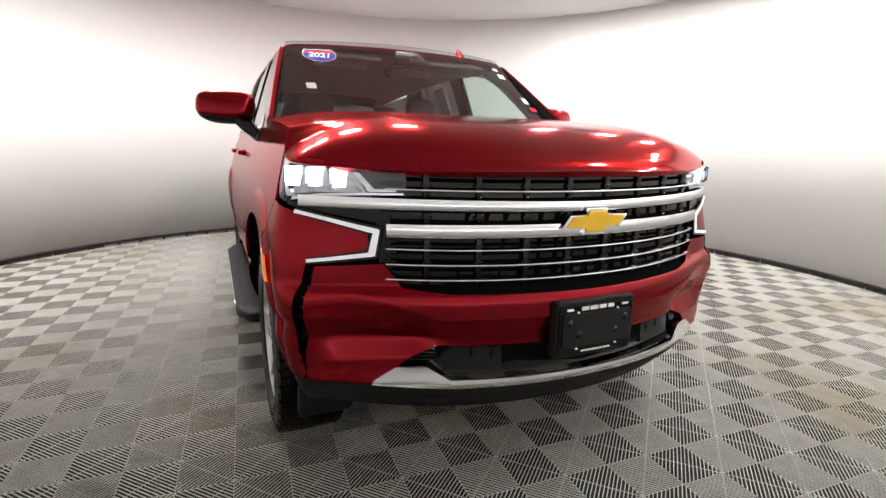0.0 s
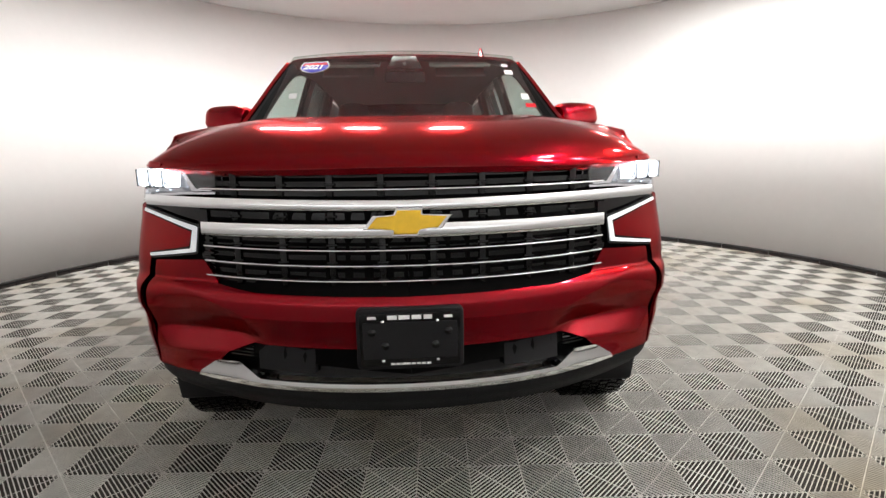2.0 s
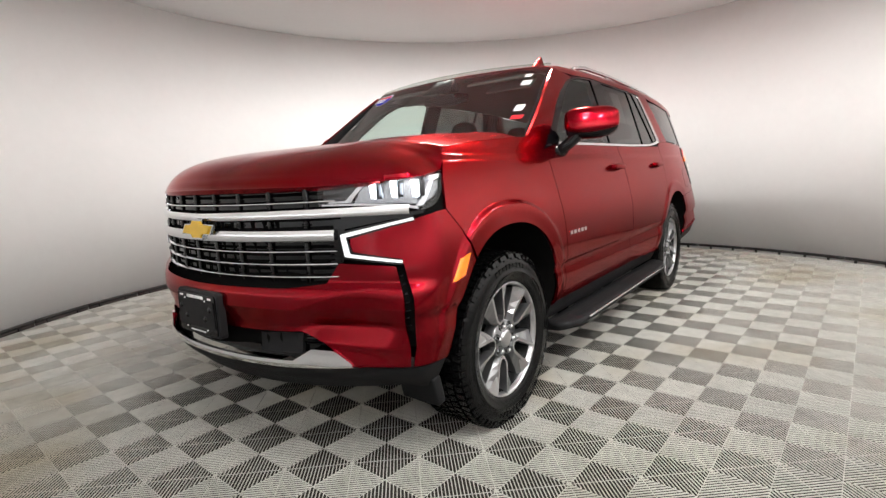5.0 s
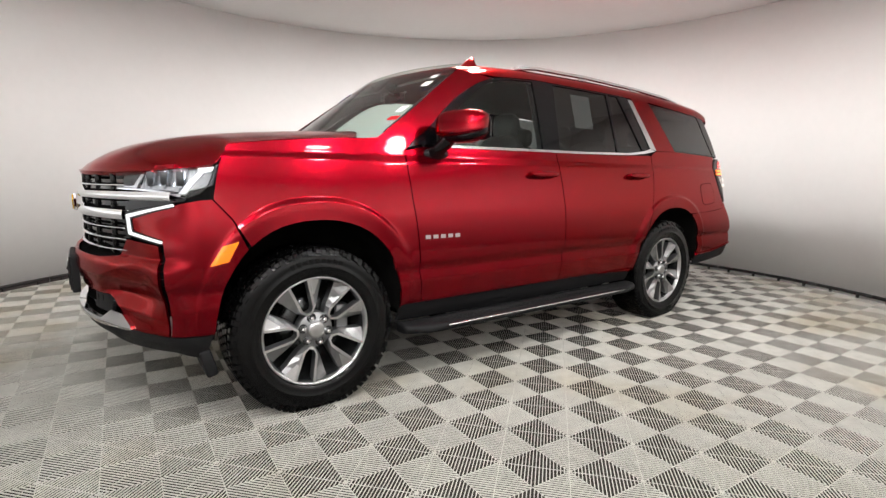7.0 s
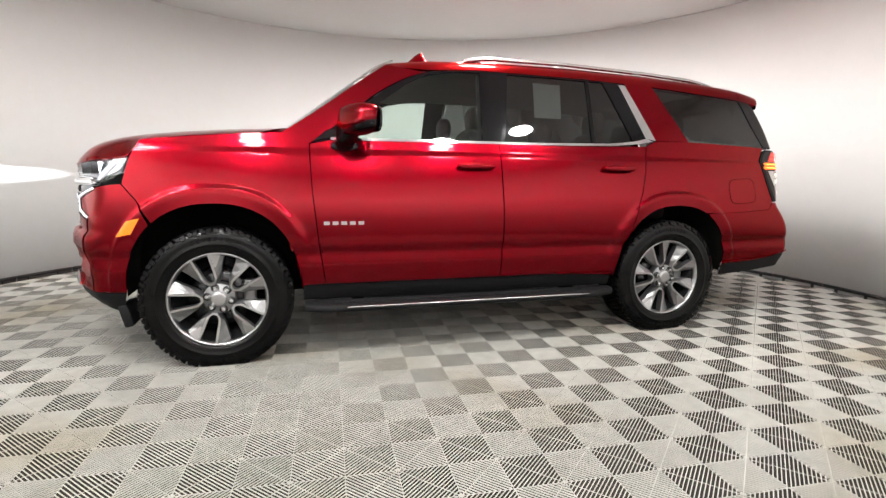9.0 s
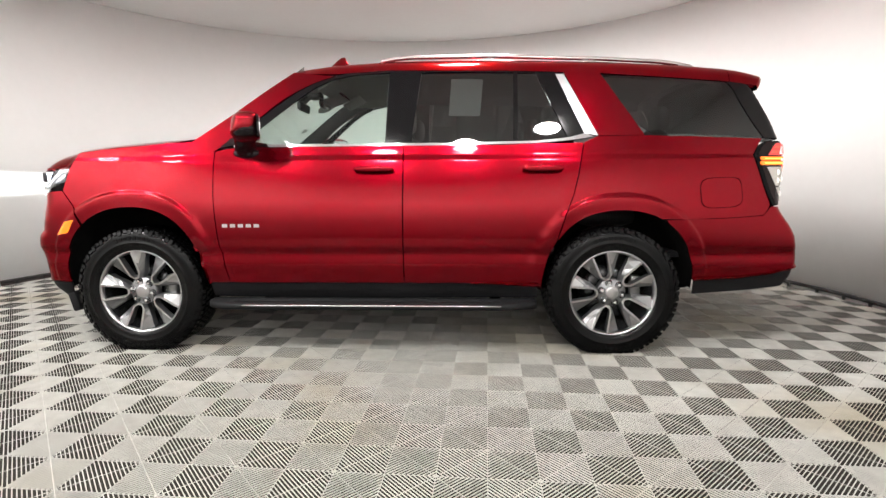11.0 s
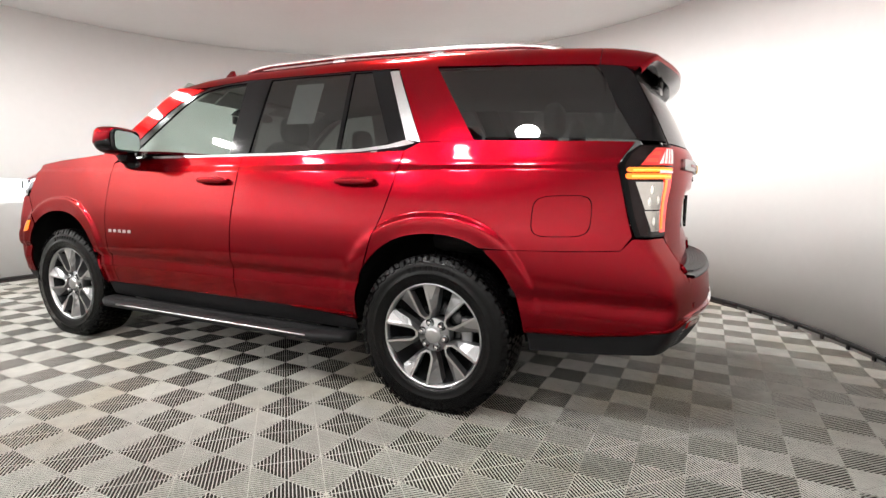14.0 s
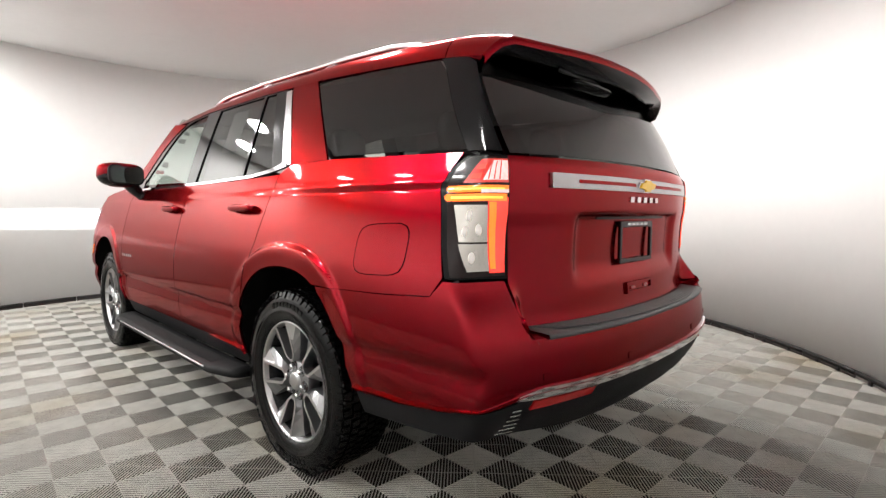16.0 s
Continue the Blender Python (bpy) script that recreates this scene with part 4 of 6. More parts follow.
    net = coons(fl((-2.045, 0.39), (-2.40, 0.42)) + tail((0.84, 0.46), (0.5, 0.42), (0, 0.41)),
                fl((-2.034, 0.498), (-2.30, 0.505), (-2.50, 0.528)) + tail((0.84, 0.575), (0.5, 0.580), (0, 0.580)), nu=44, nv=8)
    side_panel("lower_valance", net, TRIM_BLACK, rb, side, inset=0.004, label="matt black lower bumper")
    net = coons(tail((0.865, 0.583), (0.80, 0.581), (0.5, 0.580), (0, 0.580)), tail((0.858, 0.600), (0.78, 0.615), (0.5, 0.612), (0, 0.612)), nu=40, nv=5)
    side_panel("bumper_strip", net, CHROME, rb, side, proud=0.010, flange=0.02, label="bright chrome strip")
    # tail lamp
    bot = fl((-2.488, 0.955)) + tail((0.785, 0.950))
    top = fl((-2.478, 1.352)) + tail((0.790, 1.352))
    net = coons(bot, top, left=fl((-2.456, 1.04), (-2.426, 1.16), (-2.398, 1.262), (-2.430, 1.316)), nu=18, nv=30)
    side_panel("tail_lamp", net, LAMP_EDGE, car, side, proud=0.004, flange=0.03)
    # tailgate
    net = coons(tail((0.737, 0.785), (0.4, 0.782), (0, 0.782)), tail((0.787, 1.352), (0.4, 1.356), (0, 1.358)), left=tail((0.787, 0.935), (0.788, 1.1)), nu=56, nv=56)
    side_panel("tailgate", net, PAINT, car, side)
    net = coons(tail((0.775, 1.362), (0.4, 1.366), (0, 1.368)), tail((0.70, 1.76), (0.4, 1.79), (0, 1.80)), nu=20, nv=14)
    side_panel("rear_window", net, GLASS_DARK, car, side, inset=0.006, flange=0.004, label="dark privacy glass").visible_shadow = False


mirrored(build_bumper)


# ---------------------------------------------------------------- wheels
HUB_Z = 0.396


def build_wheel():
    """A wheel about the y axis, its outer face towards +y."""
    w = new("wheel")
    tyre = [(0.268, 0.112), (0.274, 0.120), (0.280, 0.129), (0.296, 0.137), (0.318, 0.1395), (0.320, 0.1415), (0.326, 0.1415), (0.328, 0.1395), (0.350, 0.139),
            (0.374, 0.134), (0.390, 0.125), (0.398, 0.112), (0.400, 0.06), (0.401, 0.0), (0.400, -0.06), (0.398, -0.112), (0.390, -0.125), (0.35, -0.139),
            (0.30, -0.137), (0.274, -0.12), (0.268, -0.112)]
    tyre = [(0.268 + (r - 0.268) * 1.07 + (0.004 if r > 0.399 else 0), h) for r, h in tyre]

    def settled(bm):
        """Flattened where the tyre meets the floor."""
        for v_ in bm.verts:
            v_.co.z = max(v_.co.z, 0.0005 - HUB_Z)
        return bm
    ty = part("tyre", settled(lathe_bm(tyre, 120)), RUBBER, w)
    rng = random.Random(4)
    bm = bmesh.new()
    n = 72
    for k in range(n):
        a = 360 / n * k
        for y0, wd, ln, off in ((0.104, 0.034, 0.024, 0.0), (0.062, 0.036, 0.025, 0.5), (0.021, 0.034, 0.024, 0.1), (-0.021, 0.034, 0.024, 0.6), (-0.062, 0.036, 0.025, 0.2), (-0.104, 0.034, 0.024, 0.7)):
            aa = radians(a + off * 360 / n)
            t = Matrix.Rotation(-aa, 4, "Y") @ Matrix.Translation((0.4135 - (0.003 if abs(y0) > 0.1 else 0), y0, 0)) @ Matrix.Rotation(rng.uniform(-0.25, 0.25), 4, "X")
            bmesh.ops.create_cube(bm, size=1, matrix=t @ Matrix.Diagonal((0.016, wd, ln, 1)))
        # shoulder lugs that reach down the side wall
        for sg in (1, -1):
            aa = radians(a + (0.0 if k % 2 else 1.2))
            deep = 0.028 if k % 2 else 0.019
            t = Matrix.Rotation(-aa, 4, "Y") @ Matrix.Translation((0.402 - deep / 2 + 0.008, sg * 0.1285, 0)) @ Matrix.Rotation(-sg * 0.42, 4, "Z")
            bmesh.ops.create_cube(bm, size=1, matrix=t @ Matrix.Diagonal((deep, 0.0065, 0.0235, 1)))
    part("tread", settled(bm), RUBBER, ty, smooth=False)
    # unreadable raised marks on the side wall
    marks = [mesh_of("raised_mark", box_bm((hh, 0.003, 0.018)), RUBBER, False) for hh in (0.024, 0.018)]
    for base in (70, 250):
        for k in range(9):
            ob = new("raised_mark", marks[k % 3 == 0])
            ob.parent = ty
            ob.matrix_basis = Matrix.Rotation(radians(base + 5.0 * k), 4, "Y") @ Matrix.Translation((0.356, 0.1395, 0))
    rim = part("rim", lathe_bm([(0.268, 0.112), (0.275, 0.117), (0.276, 0.121), (0.273, 0.1235), (0.268, 0.1225), (0.263, 0.112), (0.254, 0.08), (0.25, -0.10), (0.268, -0.112)], 96), MACHINED, w)
    part("barrel", lathe_bm([(0.256, 0.10), (0.247, 0.06), (0.22, -0.06), (0.10, -0.075), (0.0, -0.075)], 64), HUB_DARK, rim)
    part("brake_disc", lathe_bm([(0.09, 0.018), (0.175, 0.018), (0.175, 0.0), (0.09, 0.0)], 64), HUB_DARK, w, "dull steel brake disc")
    part("caliper", box_bm((0.07, 0.05, 0.14), (-0.165, 0.02, 0.03), 0.012), WHEEL_GREY, w)

    # five double spokes: a bright ridge round each pocket, grey flanks falling away from it
    def ridge_line(side, wide):
        # from the rim down one flank of the pocket to its inner end
        return [(0.268, side * (0.044 + wide)), (0.20, side * (0.036 + wide)), (0.15, side * (0.031 + wide)), (0.118, side * (0.026 + wide)), (0.100 - wide, side * 0.012), (0.100 - wide, 0.0)]

    inner = ridge_line(-1, 0.0)[:-1] + ridge_line(1, 0.0)[::-1]
    outer = ridge_line(-1, 0.013)[:-1] + ridge_line(1, 0.013)[::-1]
    flank = [(0.266, -0.150), (0.20, -0.103), (0.15, -0.074), (0.118, -0.055), (0.078, -0.018), (0.078, 0), (0.078, 0.018), (0.118, 0.055), (0.15, 0.074), (0.20, 0.103), (0.266, 0.150)]

    def height(r):
        return np.interp(r, (0.078, 0.11, 0.20, 0.262), (0.098, 0.104, 0.113, 0.121))

    meshes = []
    for lines, hs, m, nm in (((inner, outer), (0.0, 0.0), MACHINED, "bright_edge"), ((outer, flank), (-0.0015, -0.026), WHEEL_GREY, "spoke"), ((inner, inner), (0.0, -0.05), WHEEL_GREY, "pocket_wall")):
        bm = bmesh.new()
        rows = [[bm.verts.new((r, height(r) + h, t)) for r, t in line] for line, h in zip(lines, hs)]
        if nm == "spoke":
            rows.append([bm.verts.new((r, height(r) - 0.075, t)) for r, t in flank])
        for ra, rb in zip(rows, rows[1:]):
            for k in range(len(ra) - 1):
                bm.faces.new((ra[k], ra[k + 1], rb[k + 1], rb[k]))
        if nm == "bright_edge":
            # turned triangles of bare metal where the spoke meets the rim
            for sg in (1,):
                v = [bm.verts.new(p) for p in ((0.264, height(0.262) + 0.0012, sg * 0.057), (0.264, height(0.262) - 0.0180, sg * 0.128), (0.178, height(0.178) - 0.0060, sg * 0.056), (0.185, height(0.185) + 0.0008, sg * 0.048))]
                bm.faces.new(v if sg > 0 else v[::-1])
        meshes.append((nm, mesh_of(nm, bm, m, smooth=False)))
    for k in range(5):
        holder = None
        for nm, me in sorted(meshes, key=lambda q: q[0] != "spoke"):
            ob = new(nm, me)
            ob.parent = w if nm == "spoke" else holder
            if nm == "spoke":
                ob.matrix_basis = Matrix.Rotation(radians(-(142 + 72 * k)), 4, "Y")
                holder = ob
    part("hub", lathe_bm([(0.0, 0.098), (0.046, 0.098), (0.052, 0.092), (0.084, 0.090), (0.090, 0.084), (0.090, 0.03), (0.0, 0.03)], 48), WHEEL_GREY, w)
    part("centre_cap", lathe_bm([(0.0, 0.1125), (0.030, 0.112), (0.039, 0.109), (0.043, 0.098)], 32), MACHINED, w, "silver centre cap with a small emblem")
    nut = mesh_of("lug_nut", lathe_bm([(0.0, 0.026), (0.006, 0.026), (0.0115, 0.021), (0.013, 0.0)], 6), CHROME, smooth=False)
    cup = mesh_of("nut_recess", lathe_bm([(0.013, 0.001), (0.019, 0.001), (0.0205, 0.004), (0.0225, 0.004), (0.024, 0.0)], 20), HUB_DARK)
    for k in range(6):
        a = radians(60 * k + 12)
        ob = new("lug_nut", nut)
        ob.parent = w
        ob.matrix_basis = Matrix.Translation((0.067 * math.cos(a), 0.0905, 0.067 * math.sin(a)))
        rc = new("nut_recess", cup)
        rc.parent = w
        rc.matrix_basis = Matrix.Translation((0.067 * math.cos(a), 0.0905, 0.067 * math.sin(a)))
    return w


first = build_wheel()
first.parent = car
first.matrix_basis = pose(1.5355, 0.863, HUB_Z)
for wx, sd in ((-1.5355, 1), (1.5355, -1), (-1.5355, -1)):
    copy_thing(first, pose(wx, sd * 0.863, HUB_Z, 0, 0, 0 if sd > 0 else 180))


# wheel wells and belly
def build_well(k, side):
    cx, a, b = ARCHES[k]
    n = 28
    bm = bmesh.new()
    rows = []
    for yv, gr in ((float(side_y(cx, 0.8)) - 0.012, 1.0), (0.93, 1.02), (0.62, 1.03), (0.60, 0.2)):
        row = []
        for ang in np.linspace(2, 178, n):
            c_, s_ = math.cos(radians(ang)), math.sin(radians(ang))
            r = (abs(c_ / a) ** 2.3 + abs(s_ / b) ** 2.3) ** (-1 / 2.3) * gr
            xx, zz_ = cx + r * c_, 0.41 + r * s_
            yy_ = min(yv, float(side_y(xx, zz_)) - 0.010) if gr == 1.0 else yv
            row.append(bm.verts.new((xx, side * yy_, zz_)))
        rows.append(row)
    for ra, rb in zip(rows, rows[1:]):
        for q in range(n - 1):
            bm.faces.new((ra[q], ra[q + 1], rb[q + 1], rb[q]))
    part("wheel_well", bm, WELL, car, "rough black wheel well liner")


WELL = mat("black_wheel_liner", (0.008, 0.0078, 0.0075), 0.95, bump=0.6, bump_scale=120, vary=0.3, vary_scale=8, spec=0.0)
for k in (0, 1):
    for side in (1, -1):
        build_well(k, side)
part("underbody", box_bm((4.2, 1.16, 0.16), (-0.1, 0, 0.42), 0.03), PIT, car)
part("underbody", box_bm((1.95, 1.86, 0.10), (0.0, 0, 0.40), 0.02), PIT, car)
part("front_beam", box_bm((0.22, 1.0, 0.30), (2.14, 0, 0.58), 0.05), PIT, car)
part("rear_beam", box_bm((0.40, 1.4, 0.26), (-2.46, 0, 0.60), 0.05), PIT, car)
part("tailgate_lining", box_bm((0.06, 1.45, 0.55), (-2.585, 0, 1.06), 0.02), PIT, car)


# dark lining just behind the skin, seen in the joints
def build_lining(side):
    net = coons([(sf(0.0, 0.5) + 0.001, 0.50)] + fl((2.03, 0.62), (1.88, 0.92), (1.6, 1.0), (1.25, 0.93), (1.06, 0.66), (1.0, 0.50), (0.0, 0.50), (-1.0, 0.50), (-1.08, 0.66), (-1.25, 0.91), (-1.55, 0.975), (-1.86, 0.91), (-2.03, 0.70), (-2.25, 0.62)),
                [(0.001, 1.08)] + fl((2.15, 1.08), (1.97, 1.12), (1.86, 1.24), (1.6, 1.28), (0.9, 1.32), (0.0, 1.325), (-0.9, 1.325), (-1.5, 1.34), (-2.25, 1.34)), nu=90, nv=14)
    side_panel("inner_lining", net, PIT, car, side, inset=0.022, flange=0.0)


mirrored(build_lining)


# ---------------------------------------------------------------- bodywork details
def build_side_details(side):
    # door handles
    for hx in (-0.025, -1.075):
        yb = float(side_y(hx, 1.18))
        bm = ellipsoid_bm((hx, side * (yb + 0.030), 1.186), (0.125, 0.014, 0.019), 20, 10, 3.0)
        h = part("door_handle", bm, PAINT, car)
        part("mount", ellipsoid_bm((hx + 0.105, side * (yb + 0.012), 1.184), (0.018, 0.022, 0.016), 12, 8, 3), PAINT, h)
        part("mount", ellipsoid_bm((hx - 0.105, side * (yb + 0.012), 1.184), (0.018, 0.022, 0.016), 12, 8, 3), PAINT, h)
        part("recess", ellipsoid_bm((hx, side * (yb - 0.004), 1.176), (0.072, 0.006, 0.036), 20, 8, 2.2), PAINT, h, "red hollow behind the handle")
    # mirror: swept back towards its outer end, painted cap over a black shell
    sweep = Matrix.Translation((0.735, side * 1.088, 1.440)) @ Matrix.Rotation(side * radians(22), 4, "Z")

    def swept(bm):
        bmesh.ops.transform(bm, matrix=sweep, verts=bm.verts[:])
        return bm
    bm = ellipsoid_bm((0, 0, 0.008), (0.080, 0.150, 0.076), 32, 20, 3.6)
    for v_ in bm.verts:
        out_ = side * v_.co.y / 0.15
        v_.co.x *= 1 - 0.16 * max(0.0, out_)
        v_.co.x -= 0.016 * (v_.co.z / 0.08)
        if v_.co.z < 0:
            v_.co.z *= 1 - 0.25 * max(0.0, out_)
    m = part("door_mirror", swept(bm), PAINT, car)
    bm = ellipsoid_bm((-0.004, side * 0.004, -0.045), (0.076, 0.145, 0.048), 28, 14, 3.0)
    for v_ in bm.verts:
        v_.co.z += 0.030 * max(0.0, side * v_.co.y / 0.15) ** 2
    part("lower_shell", swept(bm), GLOSS_BLACK, m, "gloss black underside")
    part("glass_rim", swept(prism_bm(rounded(0.272, 0.142, 0.045), 0.012, lambda a, b, d: (-0.070 - d, a, b - 0.004))), GLOSS_BLACK, m, smooth=False)
    part("mirror_glass", swept(prism_bm(rounded(0.245, 0.118, 0.036), 0.005, lambda a, b, d: (-0.0825 - d, a, b - 0.004))), MIRROR, m, "mirror glass in a black rim", smooth=False)
    part("mirror_arm", tube_bm(resample([(0.80, side * 0.915, 1.270), (0.80, side * 0.955, 1.310), (0.775, side * 0.995, 1.350), (0.755, side * 1.03, 1.390)], 10), np.linspace(0.056, 0.066, 10), 12, flat=0.55), GLOSS_BLACK, m)
    part("mirror_base", ellipsoid_bm((0.80, side * 0.932, 1.290), (0.085, 0.020, 0.030), 16, 8, 2.6), GLOSS_BLACK, m)
    # sail panel between mirror and pillar
    side_panel("sail_panel", coons(fl((0.982, 1.318), (0.88, 1.343), (0.78, 1.347)), fl((0.905, 1.385), (0.84, 1.405), (0.775, 1.41)), nu=4, nv=5), GLOSS_BLACK, car, side, proud=0.003)
    # maker's script drawn as plain bars
    for k in range(5):
        bx = 0.935 - 0.0505 * k
        net = coons(fl((bx, 0.826), (bx - 0.034, 0.826)), fl((bx, 0.847), (bx - 0.034, 0.847)), nu=3, nv=3)
        side_panel("badge_bar", net, CHROME, car, side, proud=0.004, flange=0.005, label="small bright badge bar")
    # fuel flap, on the left flank only
    if side > 0:
        def curve(a0, a1):
            pts_ = []
            for a_ in np.radians(np.linspace(a0, a1, 9)):
                ca, sa = math.cos(a_), math.sin(a_)
                r_ = (abs(ca) ** 4.5 + abs(sa) ** 4.5) ** (-1 / 4.5)
                pts_.append((-2.172 - 0.132 * r_ * ca, 1.034 + 0.093 * r_ * sa + 0.006 * r_ * ca))
            return fl(*pts_)
        net = coons(curve(225, 315), curve(135, 45), left=curve(225, 135)[1:-1], right=curve(-45, 45)[1:-1], nu=17, nv=17)
        side_panel("fuel_flap_gap", net, PIT, car, side, proud=0.0006, flange=0.0)
        c_ = net.mean((0, 1))
        side_panel("fuel_flap", c_ + (net - c_) * 0.966, PAINT, car, side, proud=0.0015, flange=0.003, label="closed red fuel flap")
    # running board
    bm = bmesh.new()
    sec = [(0.94, 0.352), (0.99, 0.356), (1.085, 0.352), (1.102, 0.344), (1.106, 0.330), (1.100, 0.312), (1.07, 0.303), (0.94, 0.300)]
    rows = []
    for xx, wd in ((1.055, 0.55), (1.03, 0.72), (0.93, 1.0), (0.5, 1.0), (0.0, 1.0), (-0.5, 1.0), (-0.86, 1.0), (-1.02, 0.72), (-1.05, 0.55)):
        rows.append([bm.verts.new((xx, side * (0.94 + (yv - 0.94) * wd), zv)) for yv, zv in sec])
    for ra, rb in zip(rows, rows[1:]):
        for q in range(len(sec)):
            bm.faces.new((ra[q], ra[(q + 1) % len(sec)], rb[(q + 1) % len(sec)], rb[q]))
    bm.faces.new(rows[0][::-1])
    bm.faces.new(rows[-1])
    rbd = part("running_board", bm, TRIM_BLACK, car, "black running board with a bright edge")
    part("edge_strip", tube_bm([(xx, side * 1.104, 0.338) for xx in np.linspace(0.81, -0.82, 12)], 0.0065, 8), SATIN, rbd, "bright edge strip")
    for k in range(6):
        part("grip_rib", box_bm((1.70, 0.006, 0.005), (0.03, side * (0.995 + 0.014 * k), 0.3555), 0.0015), TRIM_BLACK, rbd)
    for bx in (0.72, -0.05, -0.80):
        part("bracket", box_bm((0.07, 0.28, 0.03), (bx, side * 0.83, 0.325), 0.006), PIT, rbd)
    # roof rail
    xs = np.linspace(-0.03, -2.08, 40)
    u_ = np.linspace(0, 1, 40)
    lift = 0.020 * np.minimum(1, np.minimum(u_ / 0.10, (1 - u_) / 0.10)) ** 0.8
    base = roof_at(xs, np.full(40, 0.0))[:, 2] - 0.028
    rail = np.stack([xs, np.full(40, side * (0.665)) - side * 0.02 * u_, base + lift], 1)
    rr = part("roof_rail", tube_bm(rail, 0.017, 10, flat=0.8), SATIN, car, "brushed aluminium roof rail")
    for bx in (-0.07, -0.75, -1.4, -2.03):
        bz = float(np.interp(bx, ROOF_X, ROOF_Z)) - 0.038
        part("rail_foot", box_bm((0.09, 0.022, 0.035), (bx, side * 0.657, bz), 0.006), SATIN, rr)
    # front spats before the wheels
    part("air_deflector", box_bm((0.05, 0.20, 0.13), (2.03, side * 0.84, 0.315), 0.01, turn=Matrix.Rotation(0.25, 4, "Y")), TRIM_BLACK, car)
    # wipers rest
    return None


MIRROR = mat("mirror_glass", (0.55, 0.56, 0.58), 0.02, 1.0)
mirrored(build_side_details)

# roof fin
bm = bmesh.new()
rows = []
for xx, hh, ww in ((0.385, 0.004, 0.014), (0.33, 0.026, 0.030), (0.285, 0.060, 0.028), (0.255, 0.080, 0.018), (0.232, 0.080, 0.014), (0.220, 0.044, 0.022), (0.195, 0.020, 0.026), (0.160, 0.004, 0.014)):
    bz = float(np.interp(xx, ROOF_X, ROOF_Z)) - 0.030
    rows.append([bm.verts.new((xx, 0.54 + sg * ww * t, bz + hh * q)) for sg, q, t in ((-1, -0.3, 1.3), (-1, 0.35, 0.9), (-1, 1.0, 0.35), (1, 1.0, 0.35), (1, 0.35, 0.9), (1, -0.3, 1.3))])
for ra, rb in zip(rows, rows[1:]):
    for q in range(5):
        bm.faces.new((ra[q], ra[q + 1], rb[q + 1], rb[q]))
part("roof_antenna", bm, PAINT, car, "red fin antenna")

# spoiler over the rear window
nu, nv = 41, 14
vv = np.linspace(-1.0, 1.0, nu)[:, None] * np.ones((1, nv))
tt = np.linspace(0, 1, nv)[None, :] * np.ones((nu, 1))
xx = -2.284 - (0.33 - 0.16 * np.abs(vv) ** 3) * tt
top = roof_at(xx, vv)
top[..., 2] -= 0.035 * tt**2 * (1 - np.abs(vv) ** 8)
bm = grid_bm(top, 0.0)
low = top.copy()
low[..., 1] *= 0.985 - 0.02 * tt
low[..., 2] -= 0.072 * tt**1.2 * (1 - 0.5 * np.abs(vv) ** 3) + 0.012 * (1 - tt)
low[..., 0] += 0.045 * tt
sp = part("spoiler", bm, PAINT, car, "red roof spoiler, black beneath")
crown = np.stack([top[:, -1], top[:, -1] + np.array([-0.010, 0, -0.012]), top[:, -1] + np.array([-0.008, 0, -0.030])], 1)
part("spoiler_lip", grid_bm(crown, 0.0), PAINT, sp)
tuck = np.stack([crown[:, -1], crown[:, -1] * 0.5 + low[:, -1] * 0.5 + np.array([-0.006, 0, -0.004]), low[:, -1]], 1)
part("spoiler_rear_edge", grid_bm(tuck, 0.0), GLOSS_BLACK, sp, "gloss black rear edge")
part("spoiler_underside", grid_bm(low, 0.0), GLOSS_BLACK, sp, "gloss black underside")
for j in (0, -1):
    part("spoiler_end", grid_bm(np.stack([top[j], (top[j] * 0.6 + low[j] * 0.4)], 1), 0.0), PAINT, sp)
    part("spoiler_end_foot", grid_bm(np.stack([(top[j] * 0.6 + low[j] * 0.4), low[j]], 1), 0.0), GLOSS_BLACK, sp)
# header closing the roof's end above the rear window
rv = np.linspace(-1, 1, 41)
rim = roof_at(np.full(41, -2.283), rv) * np.array([1, 0.965, 1]) + np.array([0, 0, -0.022])
deep = rim * np.array([1, 0.94, 1]) + np.array([-0.02, 0, -0.10])
part("rear_header", grid_bm(np.stack([rim, rim * 0.5 + deep * 0.5, deep], 1), 0.0), GLOSS_BLACK, car)
part("brake_lamp", box_bm((0.02, 0.30, 0.018), (-2.560, 0, 1.752), 0.005), RED_LENS, sp, "red high-level brake lamp")
part("wiper_motor", ellipsoid_bm((-2.50, 0.06, 1.712), (0.035, 0.17, 0.012), 18, 8), GLOSS_BLACK, sp)
part("rear_wiper", tube_bm(resample([(-2.50, -0.02, 1.725), (-2.53, 0.12, 1.722), (-2.535, 0.38, 1.712)], 12), 0.008, 6), TRIM_BLACK, car)

